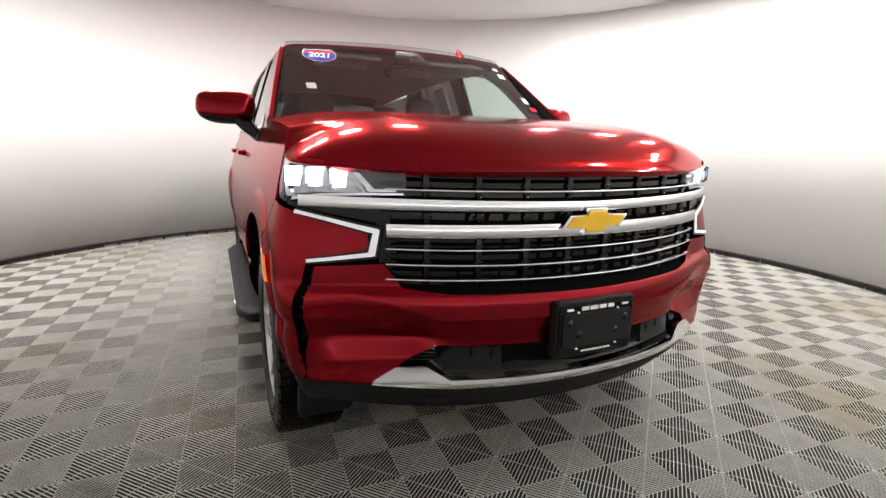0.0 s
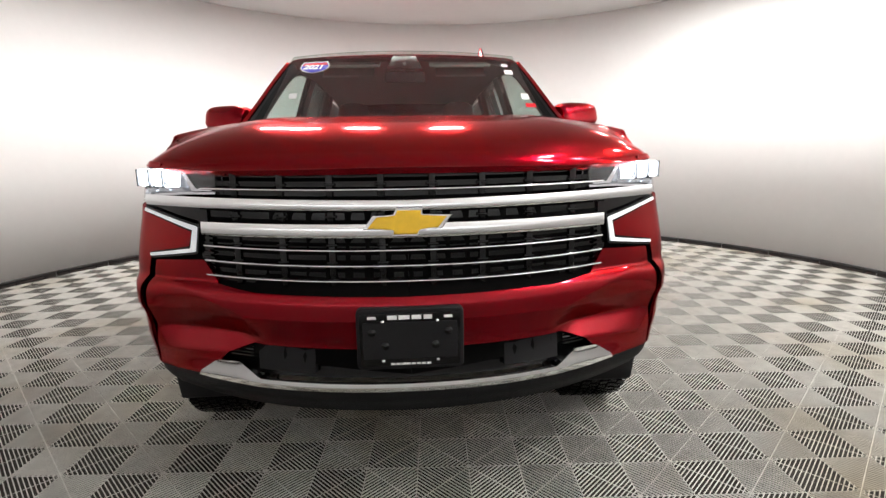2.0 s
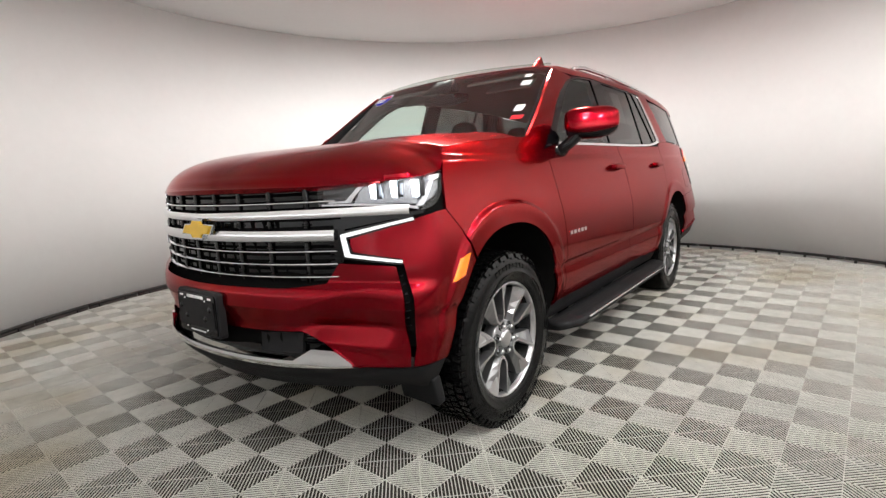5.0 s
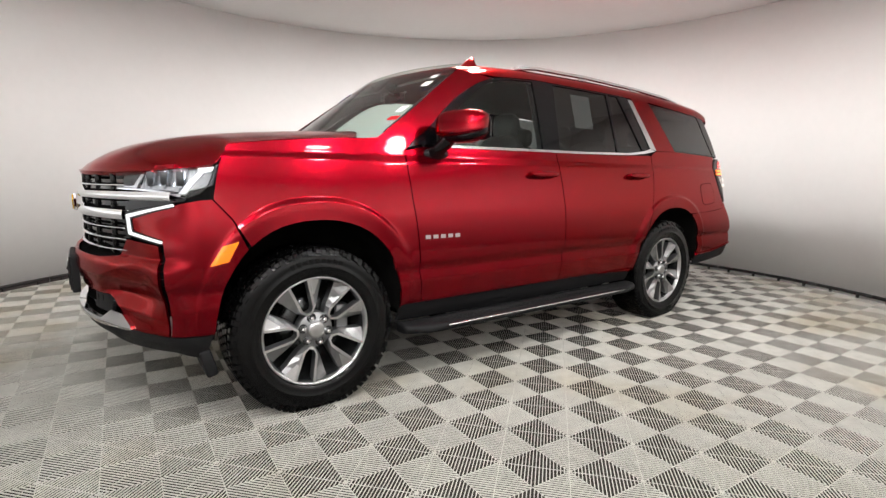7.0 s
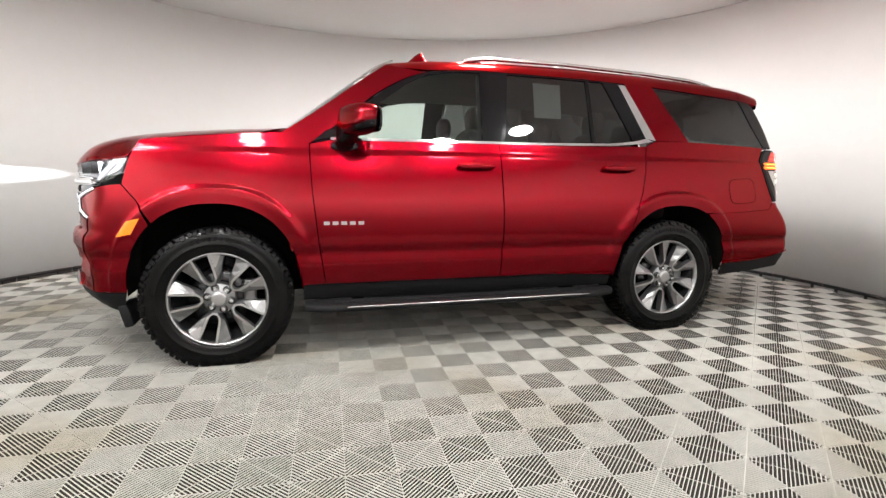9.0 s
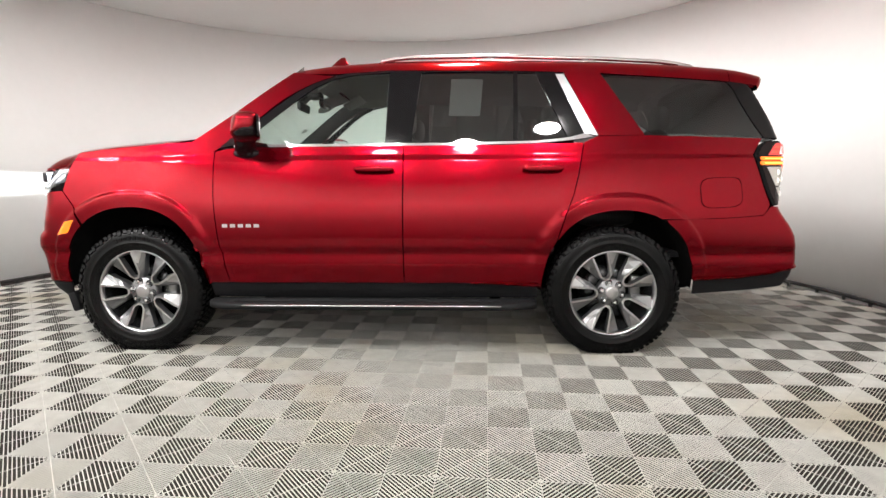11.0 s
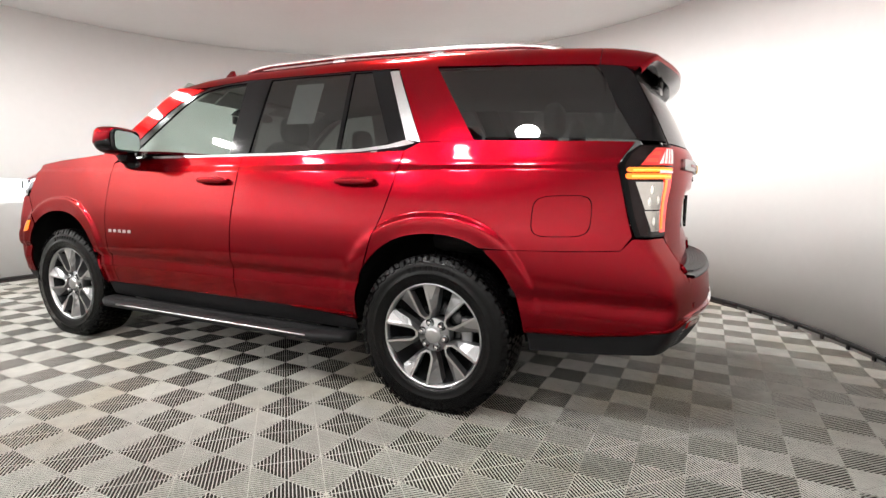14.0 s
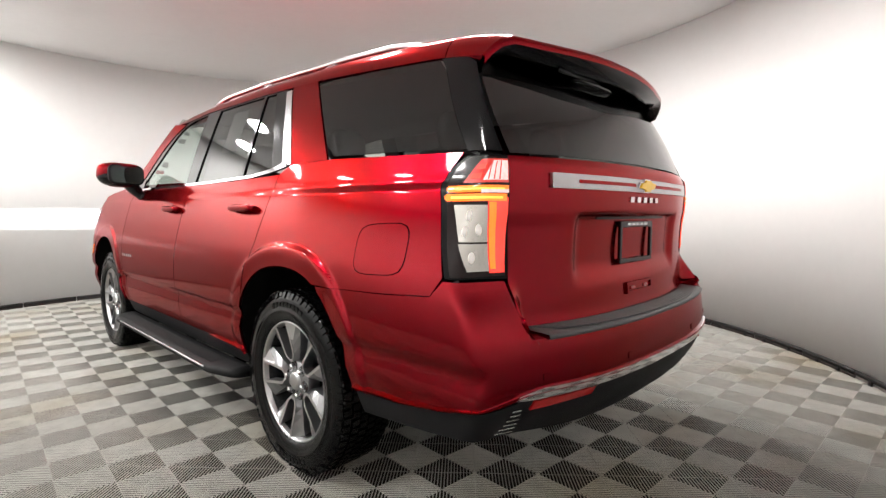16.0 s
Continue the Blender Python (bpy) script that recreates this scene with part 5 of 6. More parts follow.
# ---------------------------------------------------------------- front details
# grille: bright bars in front of stacked black bars with small posts
for za, zb, cnt in ((1.078, 1.165, 3), (1.002, 1.040, 1), (0.790, 0.960, 6)):
    for k in range(cnt):
        zc = za + (zb - za) * (k + 0.5) / cnt
        hh = (zb - za) / cnt * 0.30
        band("mesh_bar", -0.690, 0.690, lambda a: zc - hh + 0.016 * a**2, lambda a: zc + hh + 0.012 * a**2, MESH_BLACK, proud=-0.022, flange=0.02, nu=24, nv=3)
    for px in (-0.56, -0.40, -0.24, -0.08, 0.08, 0.24, 0.40, 0.56):
        p = nose_pts(np.array([[px]]), np.array([[(za + zb) / 2]]), -0.022)[0, 0]
        part("mesh_post", box_bm((0.022, 0.022, (zb - za) * 0.96), p, 0.004), MESH_BLACK, car)
        for k in range(max(1, cnt // 2)):
            q = p.copy()
            q[2] = za + (zb - za) * (k + 0.5) / max(1, cnt // 2)
            part("mesh_clip", box_bm((0.016, 0.036, 0.010), q + np.array([0.004, 0, 0]), 0.003), MESH_BLACK, car)


def build_front_details(side):
    # ribbed ends of the lower grille
    for k in range(9):
        zc = 0.825 + 0.0165 * k
        net = coons(nose((0.655, zc), (0.695, zc + 0.002)), nose((0.655, zc + 0.008), (0.695, zc + 0.010)), nu=4, nv=3)
        side_panel("end_rib", net, MESH_BLACK, car, side, inset=0.010, flange=0.02)
    # black field beside the daytime lamp
    net = coons(nose((0.670, 0.845), (0.705, 0.875)), nose((0.672, 1.040), (0.715, 1.040)), nu=6, nv=10)
    side_panel("lamp_surround", net, GLOSS_BLACK, car, side, inset=0.012)
    net = coons(nose((0.70, 1.000), (0.86, 1.030)) + fl((2.11, 1.050)), nose((0.70, 1.052), (0.86, 1.056)) + fl((2.10, 1.062)), nu=14, nv=4)
    side_panel("lamp_surround", net, GLOSS_BLACK, car, side, inset=0.012)
    # intake details: grey sensor plate, ribs
    net = coons(nose((0.315, 0.505), (0.515, 0.505)), nose((0.315, 0.588), (0.515, 0.588)), nu=8, nv=4)
    side_panel("sensor_cover", net, TRIM_BLACK, car, side, inset=0.022, flange=0.02)
    for k in range(5):
        zc = 0.545 + 0.011 * k
        net = coons(nose((0.535, zc), (0.655 - 0.012 * k, zc)), nose((0.535, zc + 0.005), (0.655 - 0.012 * k, zc + 0.005)), nu=6, nv=3)
        side_panel("intake_rib", net, GLOSS_BLACK, car, side, inset=0.018, flange=0.02)
    for k in range(3):
        zc = 0.515 + 0.024 * k
        net = coons(nose((0.0, zc), (0.30, zc)), nose((0.0, zc + 0.009), (0.30, zc + 0.009)), nu=8, nv=3)
        side_panel("intake_bar", net, GLOSS_BLACK, car, side, inset=0.030, flange=0.02)
    # louvres in the corner vent
    for k in range(7):
        zc = 0.62 + 0.032 * k
        lx = 2.250 + (zc - 0.62) * 0.26
        net = coons(fl((lx, zc), (lx - 0.034, zc + 0.006)), fl((lx, zc + 0.007), (lx - 0.034, zc + 0.013)), nu=4, nv=3)
        side_panel("vent_louvre", net, GLOSS_BLACK, car, side, inset=0.020, flange=0.012)
    # headlamp beam: wide and flat, cut off just above level
    d = bpy.data.lights.new("headlamp_beam", "SPOT")
    d.energy, d.spot_size, d.spot_blend, d.color, d.shadow_soft_size = BEAM_POWER, radians(110), 0.12, (0.92, 0.96, 1.0), 0.01
    lit = new("headlamp_beam", d)
    lit.matrix_basis = look((2.27, side * 0.80, 1.125), (4.3, side * 0.80, 1.075)) @ Matrix.Diagonal((1, 0.048, 1, 1))


mirrored(build_front_details)

# emblem: a plain cross-bar shape in gold with a bright rim
def cross(w, h, t, slant):
    return [(-w / 2 + slant, t), (-w * 0.16, t), (-w * 0.14, h), (w * 0.20, h), (w * 0.18, t), (w / 2 + slant, t),
            (w / 2 - slant, -t), (w * 0.16, -t), (w * 0.14, -h), (-w * 0.20, -h), (-w * 0.18, -t), (-w / 2 - slant, -t)]


def emblem(origin, scale, out, parent):
    """out: +1 faces the front, -1 the rear."""
    def lay(u_, v_, d):
        return (origin[0] + out * d, origin[1] + out * u_, origin[2] + v_)
    e = part("emblem", prism_bm([(u_ * scale * 1.13, v_ * scale * 1.22) for u_, v_ in cross(0.27, 0.046, 0.022, 0.018)], 0.012, lay, bevel=0.003), CHROME, parent, "gold emblem with a bright rim", smooth=False)
    part("emblem_face", prism_bm([(u_ * scale, v_ * scale) for u_, v_ in cross(0.27, 0.046, 0.022, 0.018)], 0.018, lay, bevel=0.004), GOLD, e, "gold face", smooth=False)


emblem((2.466, 0.0, 1.006), 0.80, 1, car)

# number plate holder, empty
ph = part("plate_holder", prism_bm(rounded(0.335, 0.200, 0.018), 0.035, lambda a, b, d: (2.480 + d, a, 0.645 + b), bevel=0.006), TRIM_BLACK, car, "empty black number plate holder", smooth=False)
part("plate_frame", prism_bm(rounded(0.312, 0.172, 0.010), 0.006, lambda a, b, d: (2.5155 + d, a, 0.645 + b), bevel=0.002), GLOSS_BLACK, ph, smooth=False)
part("plate_back", prism_bm(rounded(0.292, 0.118, 0.006), 0.004, lambda a, b, d: (2.5222 + d, a, 0.645 + b)), TRIM_BLACK, ph, smooth=False)
for k, (a, w_) in enumerate(((-0.118, 0.026), (-0.055, 0.030), (-0.018, 0.034), (0.020, 0.030), (0.055, 0.026), (0.118, 0.026))):
    part("letter_bar", box_bm((0.002, w_, 0.013 if abs(a) < 0.1 else 0.008), (2.5228, a, 0.718)), WHITE_PRINT, ph, "white bar of lettering", smooth=False)
for k in range(8):
    part("letter_bar", box_bm((0.002, 0.013, 0.006), (2.5228, -0.056 + 0.016 * k, 0.567)), WHITE_PRINT, ph, "white bar of lettering", smooth=False)
for a, b in ((-0.118, 0.672), (0.118, 0.672), (-0.078, 0.628), (0.078, 0.628)):
    sc = lathe_bm([(0.0, 0.006), (0.004, 0.006), (0.012, 0.001), (0.013, 0.0)], 16)
    bmesh.ops.rotate(sc, verts=sc.verts[:], cent=(0, 0, 0), matrix=Matrix.Rotation(radians(-90), 3, "Z"))
    bmesh.ops.translate(sc, verts=sc.verts[:], vec=(2.5265, a, b))
    part("screw", sc, GLOSS_BLACK, ph)
for a, b in ((-0.085, 0.705), (0.085, 0.705), (-0.085, 0.578), (0.085, 0.578)):
    sc = lathe_bm([(0.0, 0.005), (0.004, 0.004), (0.006, 0.0)], 12)
    bmesh.ops.rotate(sc, verts=sc.verts[:], cent=(0, 0, 0), matrix=Matrix.Rotation(radians(-90), 3, "Z"))
    bmesh.ops.translate(sc, verts=sc.verts[:], vec=(2.524, a, b))
    part("screw", sc, CHROME, ph)

# ---------------------------------------------------------------- rear details
def build_rear_details(side):
    def on_lamp(name, bot, top, m, proud, label="", nu=10, nv=5, left=(), flange=0.008):
        return side_panel(name, coons(bot, top, left=left, nu=nu, nv=nv), m, car, side, proud=proud, flange=flange, label=label)
    # dark outer field, lit red upright, amber bars, clear cell
    edge_z = (0.955, 1.04, 1.16, 1.262, 1.316, 1.352)
    edge_s = [sx(x_, z_) for x_, z_ in ((-2.488, 0.955), (-2.456, 1.04), (-2.426, 1.16), (-2.398, 1.262), (-2.430, 1.316), (-2.478, 1.352))]

    def lp(a_, z_):
        left_ = float(np.interp(z_, edge_z, edge_s))
        right_ = sr(0.787, z_)
        return (left_ + (right_ - left_) * a_, z_)

    def cell(name, a0, a1, z0, z1, m, proud, label="", nu=8, nv=8, slant=0.0):
        zs_ = np.linspace(z0, z1, nv)
        net_ = np.array([[lp(a_ + slant * (1 - k_ / (nu - 1)) * (z_ - z0) / (z1 - z0), z_) for z_ in zs_] for k_, a_ in enumerate(np.linspace(a0, a1, nu))])
        return side_panel(name, net_, m, car, side, proud=proud, flange=0.006, label=label)

    cell("lamp_field", 0.10, 0.97, 0.960, 1.347, LAMP_BASE, 0.006, "smoked dark lamp base", nu=14, nv=22)
    cell("red_upright", 0.70, 0.955, 0.972, 1.215, RED_GLOW, 0.010, "lit red upright", 6, 12)
    cell("amber_upright", 0.715, 0.80, 0.985, 1.200, AMBER_GLOW, 0.0125, "lit amber edge", 4, 10)
    cell("red_top", 0.36, 0.955, 1.262, 1.338, RED_SOFT, 0.010, "softly lit red upper lens", 8, 6, slant=0.12)
    for k in range(2):
        cell("red_stripe", 0.40 + 0.06 * k, 0.60 + 0.02 * k, 1.276 + 0.030 * k, 1.292 + 0.030 * k, RED_GLOW, 0.0125, "lit red stripe", 6, 3, slant=0.04)
    cell("bright_top", 0.63, 0.94, 1.270, 1.332, PINK_GLOW, 0.013, "bright pinkish upper lamp", 6, 5, slant=0.08)
    for k in range(3):
        cell("lens_rib", 0.69 + 0.07 * k, 0.705 + 0.07 * k, 1.272, 1.330, RED_SOFT, 0.0145, "", 3, 4)
    # two amber bars with bright cores
    for a0, a1, z0, z1 in ((0.14, 0.955, 1.232, 1.253), (0.10, 0.93, 1.203, 1.226)):
        cell("amber_bar", a0, a1, z0, z1, AMBER_GLOW, 0.012, "lit amber bar", 8, 4)
        cell("amber_end", a0 - 0.025, a0 + 0.003, z0 + 0.005, z1 - 0.005, AMBER_GLOW, 0.0115, "", 3, 3)
        cell("bar_core", a0 + 0.08, a1 - 0.05, z0 + 0.007, z1 - 0.008, AMBER_CORE, 0.0135, "bright yellow core", 8, 3)
    cell("bar_end", 0.62, 0.955, 1.229, 1.240, PINK_GLOW, 0.0145, "bright white bar end", 5, 3)
    for z0, z1, a0 in ((0.978, 1.066, 0.37), (1.072, 1.190, 0.30)):
        cell("clear_cell", a0, 0.690, z0, z1, CELL, 0.009, "clear ribbed lamp cell", 6, 5, slant=-0.08)
        for q in range(9):
            cell("cell_rib", 0.42 + 0.03 * q, 0.426 + 0.03 * q, z0 + 0.004, z1 - 0.004, CELL, 0.0108, "", 3, 4)
    for ba, bz in ((0.46, 1.022), (0.40, 1.105), (0.58, 1.112), (0.46, 1.155)):
        s_, z_ = lp(ba, bz)
        p_ = girth(s_, z_)[()] * np.array([1, side, 1])
        part("lamp_bulb", ellipsoid_bm(tuple(p_ + np.array([-0.004, side * 0.006, 0])), (0.006, 0.018, 0.019), 14, 8, 2.0), BULB, car, "lit bulb")
    # tailgate: step in its face round the plate, bright bar
    # bumper sensors, lower vents, reflectors
    for k in range(6):
        t0 = 0.470 + 0.0155 * k
        on_lamp("vent_louvre", tail((0.905 - 0.006 * k, t0), (0.845, t0)), tail((0.905 - 0.006 * k, t0 + 0.005), (0.845, t0 + 0.005)), CHROME, 0.004, "", 4, 3)
    on_lamp("rear_reflector", tail((0.815, 0.545), (0.55, 0.548)), tail((0.800, 0.572), (0.535, 0.572)), RED_LENS, 0.004, "red reflector", 10, 4)
    for py_, pz_ in ((0.76, 0.645), (0.33, 0.645)):
        on_lamp("parking_sensor", tail((py_ + 0.012, pz_ - 0.011), (py_ - 0.012, pz_ - 0.011)), tail((py_ + 0.012, pz_ + 0.011), (py_ - 0.012, pz_ + 0.011)), PAINT, 0.003, "", 4, 4)


LAMP_BASE = mat("smoked_red_base", (0.014, 0.008, 0.008), 0.16, coat=0.2, spec=0.15, vary=0.1, vary_scale=30)
BULB = mat("lit_warm_bulb", (0.9, 0.88, 0.84), 0.3, emit=(1.0, 0.93, 0.84), emit_power=0.22, vary=0.1, vary_scale=50)
PINK_GLOW = mat("bright_pinkish_lens", (0.85, 0.72, 0.70), 0.12, coat=1.0, emit=(1.0, 0.66, 0.62), emit_power=0.55, vary=0.35, vary_scale=45)
AMBER_CORE = mat("bright_amber_core", (0.9, 0.5, 0.1), 0.2, emit=(1.0, 0.36, 0.04), emit_power=1.6, vary=0.1, vary_scale=60)
RED_SOFT = mat("soft_red_lens", (0.5, 0.02, 0.02), 0.12, coat=1.0, emit=(1.0, 0.10, 0.07), emit_power=0.35, vary=0.3, vary_scale=50)
CELL = mat("clear_ribbed_lamp", (0.52, 0.50, 0.46), 0.22, 0.6, coat=1.0, emit=(1.0, 0.92, 0.84), emit_power=0.10, vary=0.08, vary_scale=40)
mirrored(build_rear_details)


def tail_band(name, y0, y1, z0, z1, material, proud=0.0, flange=0.012, nu=30, nv=4, label="", parent=car):
    y = np.linspace(y0, y1, nu)[:, None] * np.ones((1, nv))
    z = z0 + (z1 - z0) * np.linspace(0, 1, nv)[None, :] * np.ones((nu, 1))
    x, _ = cast(np.full_like(y, PR), np.abs(y), -1.0, 0.0, z)
    return part(name, grid_bm(np.stack([x - proud, y, z], -1), flange, flip=True), material, parent, label)


BAR_GREY = mat("satin_grey_bar", (0.46, 0.46, 0.47), 0.30, 0.9, bump=0.04, bump_scale=500, vary=0.08, vary_scale=10)
bar = tail_band("tailgate_bar", -0.63, 0.63, 1.250, 1.302, BAR_GREY, 0.012, 0.02, label="satin bright bar across the tailgate")
tail_band("bar_slot", 0.10, 0.50, 1.270, 1.283, PAINT, 0.0135, 0.001, parent=bar)
tail_band("bar_slot", -0.50, -0.10, 1.270, 1.283, PAINT, 0.0135, 0.001, parent=bar)
emblem((-2.722, 0.0, 1.276), 0.52, -1, car)
for k in range(5):
    tail_band("badge_bar", 0.125 - 0.062 * k - 0.032, 0.125 - 0.062 * k, 1.208, 1.230, CHROME, 0.005, 0.006, 3, 3, label="small bright badge bar")
tail_band("plate_light_bar", -0.33, 0.33, 1.140, 1.150, GLOSS_BLACK, 0.004, 0.01)
ring = bmesh.new()
for wy, wz, oy, oz in ((0.318, 0.026, 0, 0.073), (0.318, 0.018, 0, -0.077), (0.018, 0.132, 0.150, -0.002), (0.018, 0.132, -0.150, -0.002)):
    box_bm((0.014, wy, wz), (-2.689, oy, 1.045 + oz), 0.003, ring)
pf = part("rear_plate_frame", ring, GLOSS_BLACK, car, "glossy black empty plate frame", smooth=False)
for k in range(5):
    part("letter_bar", box_bm((0.002, 0.030, 0.011), (-2.6965, 0.08 - 0.04 * k, 1.119)), WHITE_PRINT, pf, "white bar of lettering", smooth=False)
hd = tail_band("tailgate_handle", -0.125, 0.125, 0.834, 0.880, PAINT, 0.002, 0.004, label="red handle panel")
tail_band("handle_hollow", -0.112, 0.112, 0.846, 0.872, PAINT, 0.003, 0.001, label="shaded handle hollow", parent=hd)
for y0, y1, z0, z1 in ((-0.125, 0.125, 0.872, 0.881), (-0.125, 0.125, 0.834, 0.846), (0.112, 0.125, 0.846, 0.872), (-0.125, -0.112, 0.846, 0.872)):
    tail_band("handle_rim", y0, y1, z0, z1, PAINT, 0.010, 0.010, nu=8, parent=hd)
for y0 in (-0.085, 0.045):
    tail_band("handle_switch", y0, y0 + 0.04, 0.850, 0.862, RED_LENS, 0.007, 0.004, nu=4, parent=hd)
# step pad on the bumper
PAD_GREY = mat("grey_black_pad", (0.075, 0.077, 0.08), 0.42, bump=0.2, bump_scale=500, vary=0.15, vary_scale=8)
nu, nv = 40, 6
yy = np.linspace(-0.74, 0.74, nu)[:, None] * np.ones((1, nv))
tt = np.linspace(0, 1, nv)[None, :] * np.ones((nu, 1))
xi, _ = cast(np.full_like(yy, PR), np.abs(yy), -1.0, 0.0, np.full_like(yy, 0.80))
xo, _ = cast(np.full_like(yy, PR), np.abs(yy), -1.0, 0.0, np.full_like(yy, 0.765))
padx = (xi + 0.03) * (1 - tt) + (xo - 0.006) * tt
padz = 0.779 - 0.004 * tt**3
padx = np.concatenate([padx, padx[:, -1:] - 0.004, padx[:, -1:]], 1)
padz = np.concatenate([padz, padz[:, -1:] - 0.010, padz[:, -1:] - 0.016], 1)
pad = part("step_pad", grid_bm(np.stack([padx, np.concatenate([yy, yy[:, :2]], 1), padz], -1), 0.0), PAD_GREY, car, "ribbed grey-black step pad")
for k in range(7):
    f = 0.36 + 0.095 * k
    line = np.stack([(xi[:, 0] + 0.03) * (1 - f) + (xo[:, 0] - 0.006) * f, yy[:, 0] * (0.95 - 0.015 * k), np.full(nu, 0.781)], 1)
    part("pad_rib", tube_bm(line, 0.0038, 6), PAD_GREY, pad)

# ---------------------------------------------------------------- cabin
xs_ = np.linspace(-2.2, 0.42, 30)[:, None] * np.ones((1, 21))
vs_ = np.linspace(-1, 1, 21)[None, :] * np.ones((30, 1))
lin = roof_at(xs_, vs_ * 0.97)
lin[..., 2] -= 0.045
lin[..., 1] *= 0.96
part("headliner", grid_bm(lin, 0.0), HEADLINER, car, "pale grey headliner")
part("cabin_floor", box_bm((3.5, 1.6, 0.04), (-0.75, 0, 0.62), 0.01), CABIN, car)
dash = part("dashboard", ellipsoid_bm((0.86, 0, 1.13), (0.26, 0.80, 0.17), 30, 14, 4.0), CABIN, car, "black dashboard")
part("screen", box_bm((0.02, 0.28, 0.16), (0.66, 0.0, 1.24), 0.008), GLOSS_BLACK, dash)
part("dash_top", ellipsoid_bm((1.08, 0, 1.235), (0.20, 0.74, 0.05), 24, 8, 3.0), CABIN, dash)
whl = bmesh.new()
ring = [(0.58 + 0.075 * math.sin(a), 0.40 + 0.185 * math.cos(a), 1.16 + 0.175 * math.sin(a)) for a in np.linspace(0, 2 * math.pi, 37)]
tube_bm(ring, 0.016, 8, whl)
stw = part("steering_wheel", whl, LEATHER, car)
part("wheel_boss", ellipsoid_bm((0.61, 0.40, 1.15), (0.04, 0.075, 0.055), 16, 8), CABIN, stw)
part("column", tube_bm([(0.62, 0.40, 1.15), (0.80, 0.40, 1.08)], 0.045, 10), CABIN, stw)


def build_seat(x_, y_, wide=0.25, z_=0.62):
    st = part("seat", ellipsoid_bm((x_ + 0.18, y_, z_ + 0.24), (0.27, wide, 0.09), 20, 10, 3.4), LEATHER, car, "black leather seat")
    bk = ellipsoid_bm((0, 0, 0), (0.075, wide, 0.33), 20, 14, 3.2)
    bmesh.ops.rotate(bk, verts=bk.verts[:], cent=(0, 0, 0), matrix=Matrix.Rotation(radians(-14), 3, "Y"))
    bmesh.ops.translate(bk, verts=bk.verts[:], vec=(x_ - 0.14, y_, z_ + 0.52))
    part("backrest", bk, LEATHER, st)
    hr = ellipsoid_bm((x_ - 0.245, y_, z_ + 0.915), (0.052, 0.125, 0.095), 18, 12, 2.8)
    part("headrest", hr, LEATHER, st)
    for dy in (-0.05, 0.05):
        part("headrest_post", tube_bm([(x_ - 0.225, y_ + dy, z_ + 0.78), (x_ - 0.240, y_ + dy, z_ + 0.86)], 0.007, 6), CHROME, st)


for x_, y_, w_ in ((0.05, 0.42, 0.26), (0.05, -0.42, 0.26), (-0.95, 0.43, 0.26), (-0.95, -0.43, 0.26), (-1.75, 0.36, 0.30), (-1.75, -0.36, 0.30)):
    build_seat(x_, y_, w_)
part("console", ellipsoid_bm((0.15, 0, 0.82), (0.45, 0.14, 0.18), 20, 10, 4), CABIN, car)


def build_cards(side):
    net = coons(fl((0.95, 0.60), (-1.0, 0.60)), fl((0.95, 1.335), (-1.25, 1.335)), nu=16, nv=10)
    side_panel("door_card", net, CABIN, car, side, inset=0.075, flange=0.0, label="black inner door panel")
    net = coons(fl((-1.25, 0.965), (-2.28, 0.965)), fl((-1.45, 1.38), (-2.28, 1.37)), nu=12, nv=8)
    side_panel("luggage_side", net, CABIN, car, side, inset=0.085, flange=0.0)
    # inner pillars
    for a_, b_ in (((-0.10, 1.34), (-0.115, 1.80)), ((-1.28, 1.39), (-1.12, 1.79))):
        net = coons(fl((a_[0] + 0.02, a_[1]), (a_[0] - 0.15, a_[1])), fl((b_[0] + 0.02, b_[1]), (b_[0] - 0.16, b_[1])), nu=4, nv=8)
        side_panel("inner_pillar", net, CABIN, car, side, inset=0.05, flange=0.0)
    low = fl((0.97, 1.32), (0.80, 1.46), (0.57, 1.64), (0.40, 1.74), (0.26, 1.785))
    top_ = fl((1.10, 1.40), (0.93, 1.52), (0.70, 1.69), (0.52, 1.805), (0.45, 1.81))
    side_panel("inner_pillar", coons(low, top_, nu=20, nv=4, smooth="bt"), CABIN, car, side, inset=0.035, flange=0.0)
    # sun visor
    part("sun_visor", box_bm((0.16, 0.34, 0.015), (0.36, side * 0.38, 1.775), 0.005, turn=Matrix.Rotation(0.5, 4, "Y")), HEADLINER, car)


mirrored(build_cards)
part("cowl_cover", grid_bm(np.stack([np.stack([1.30 - 0.16 * np.abs(np.linspace(-0.8, 0.8, 25)) ** 2 - 0.24 * t_, np.linspace(-0.8, 0.8, 25), np.full(25, 1.345 - 0.02 * t_)], 1) for t_ in np.linspace(0, 1, 4)], 1), 0.0), TRIM_BLACK, car)
im = part("rear_view_mirror", ellipsoid_bm((0.53, 0.0, 1.715), (0.022, 0.125, 0.038), 18, 8, 3), GLOSS_BLACK, car)
part("mirror_glass", box_bm((0.004, 0.22, 0.058), (0.506, 0, 1.715), 0.001), MIRROR, im, smooth=False)
part("camera_box", box_bm((0.10, 0.14, 0.06), (0.60, 0.0, 1.785), 0.015), CABIN, im)
part("mirror_stalk", tube_bm([(0.54, 0, 1.73), (0.59, 0, 1.775)], 0.012, 8), CABIN, im)


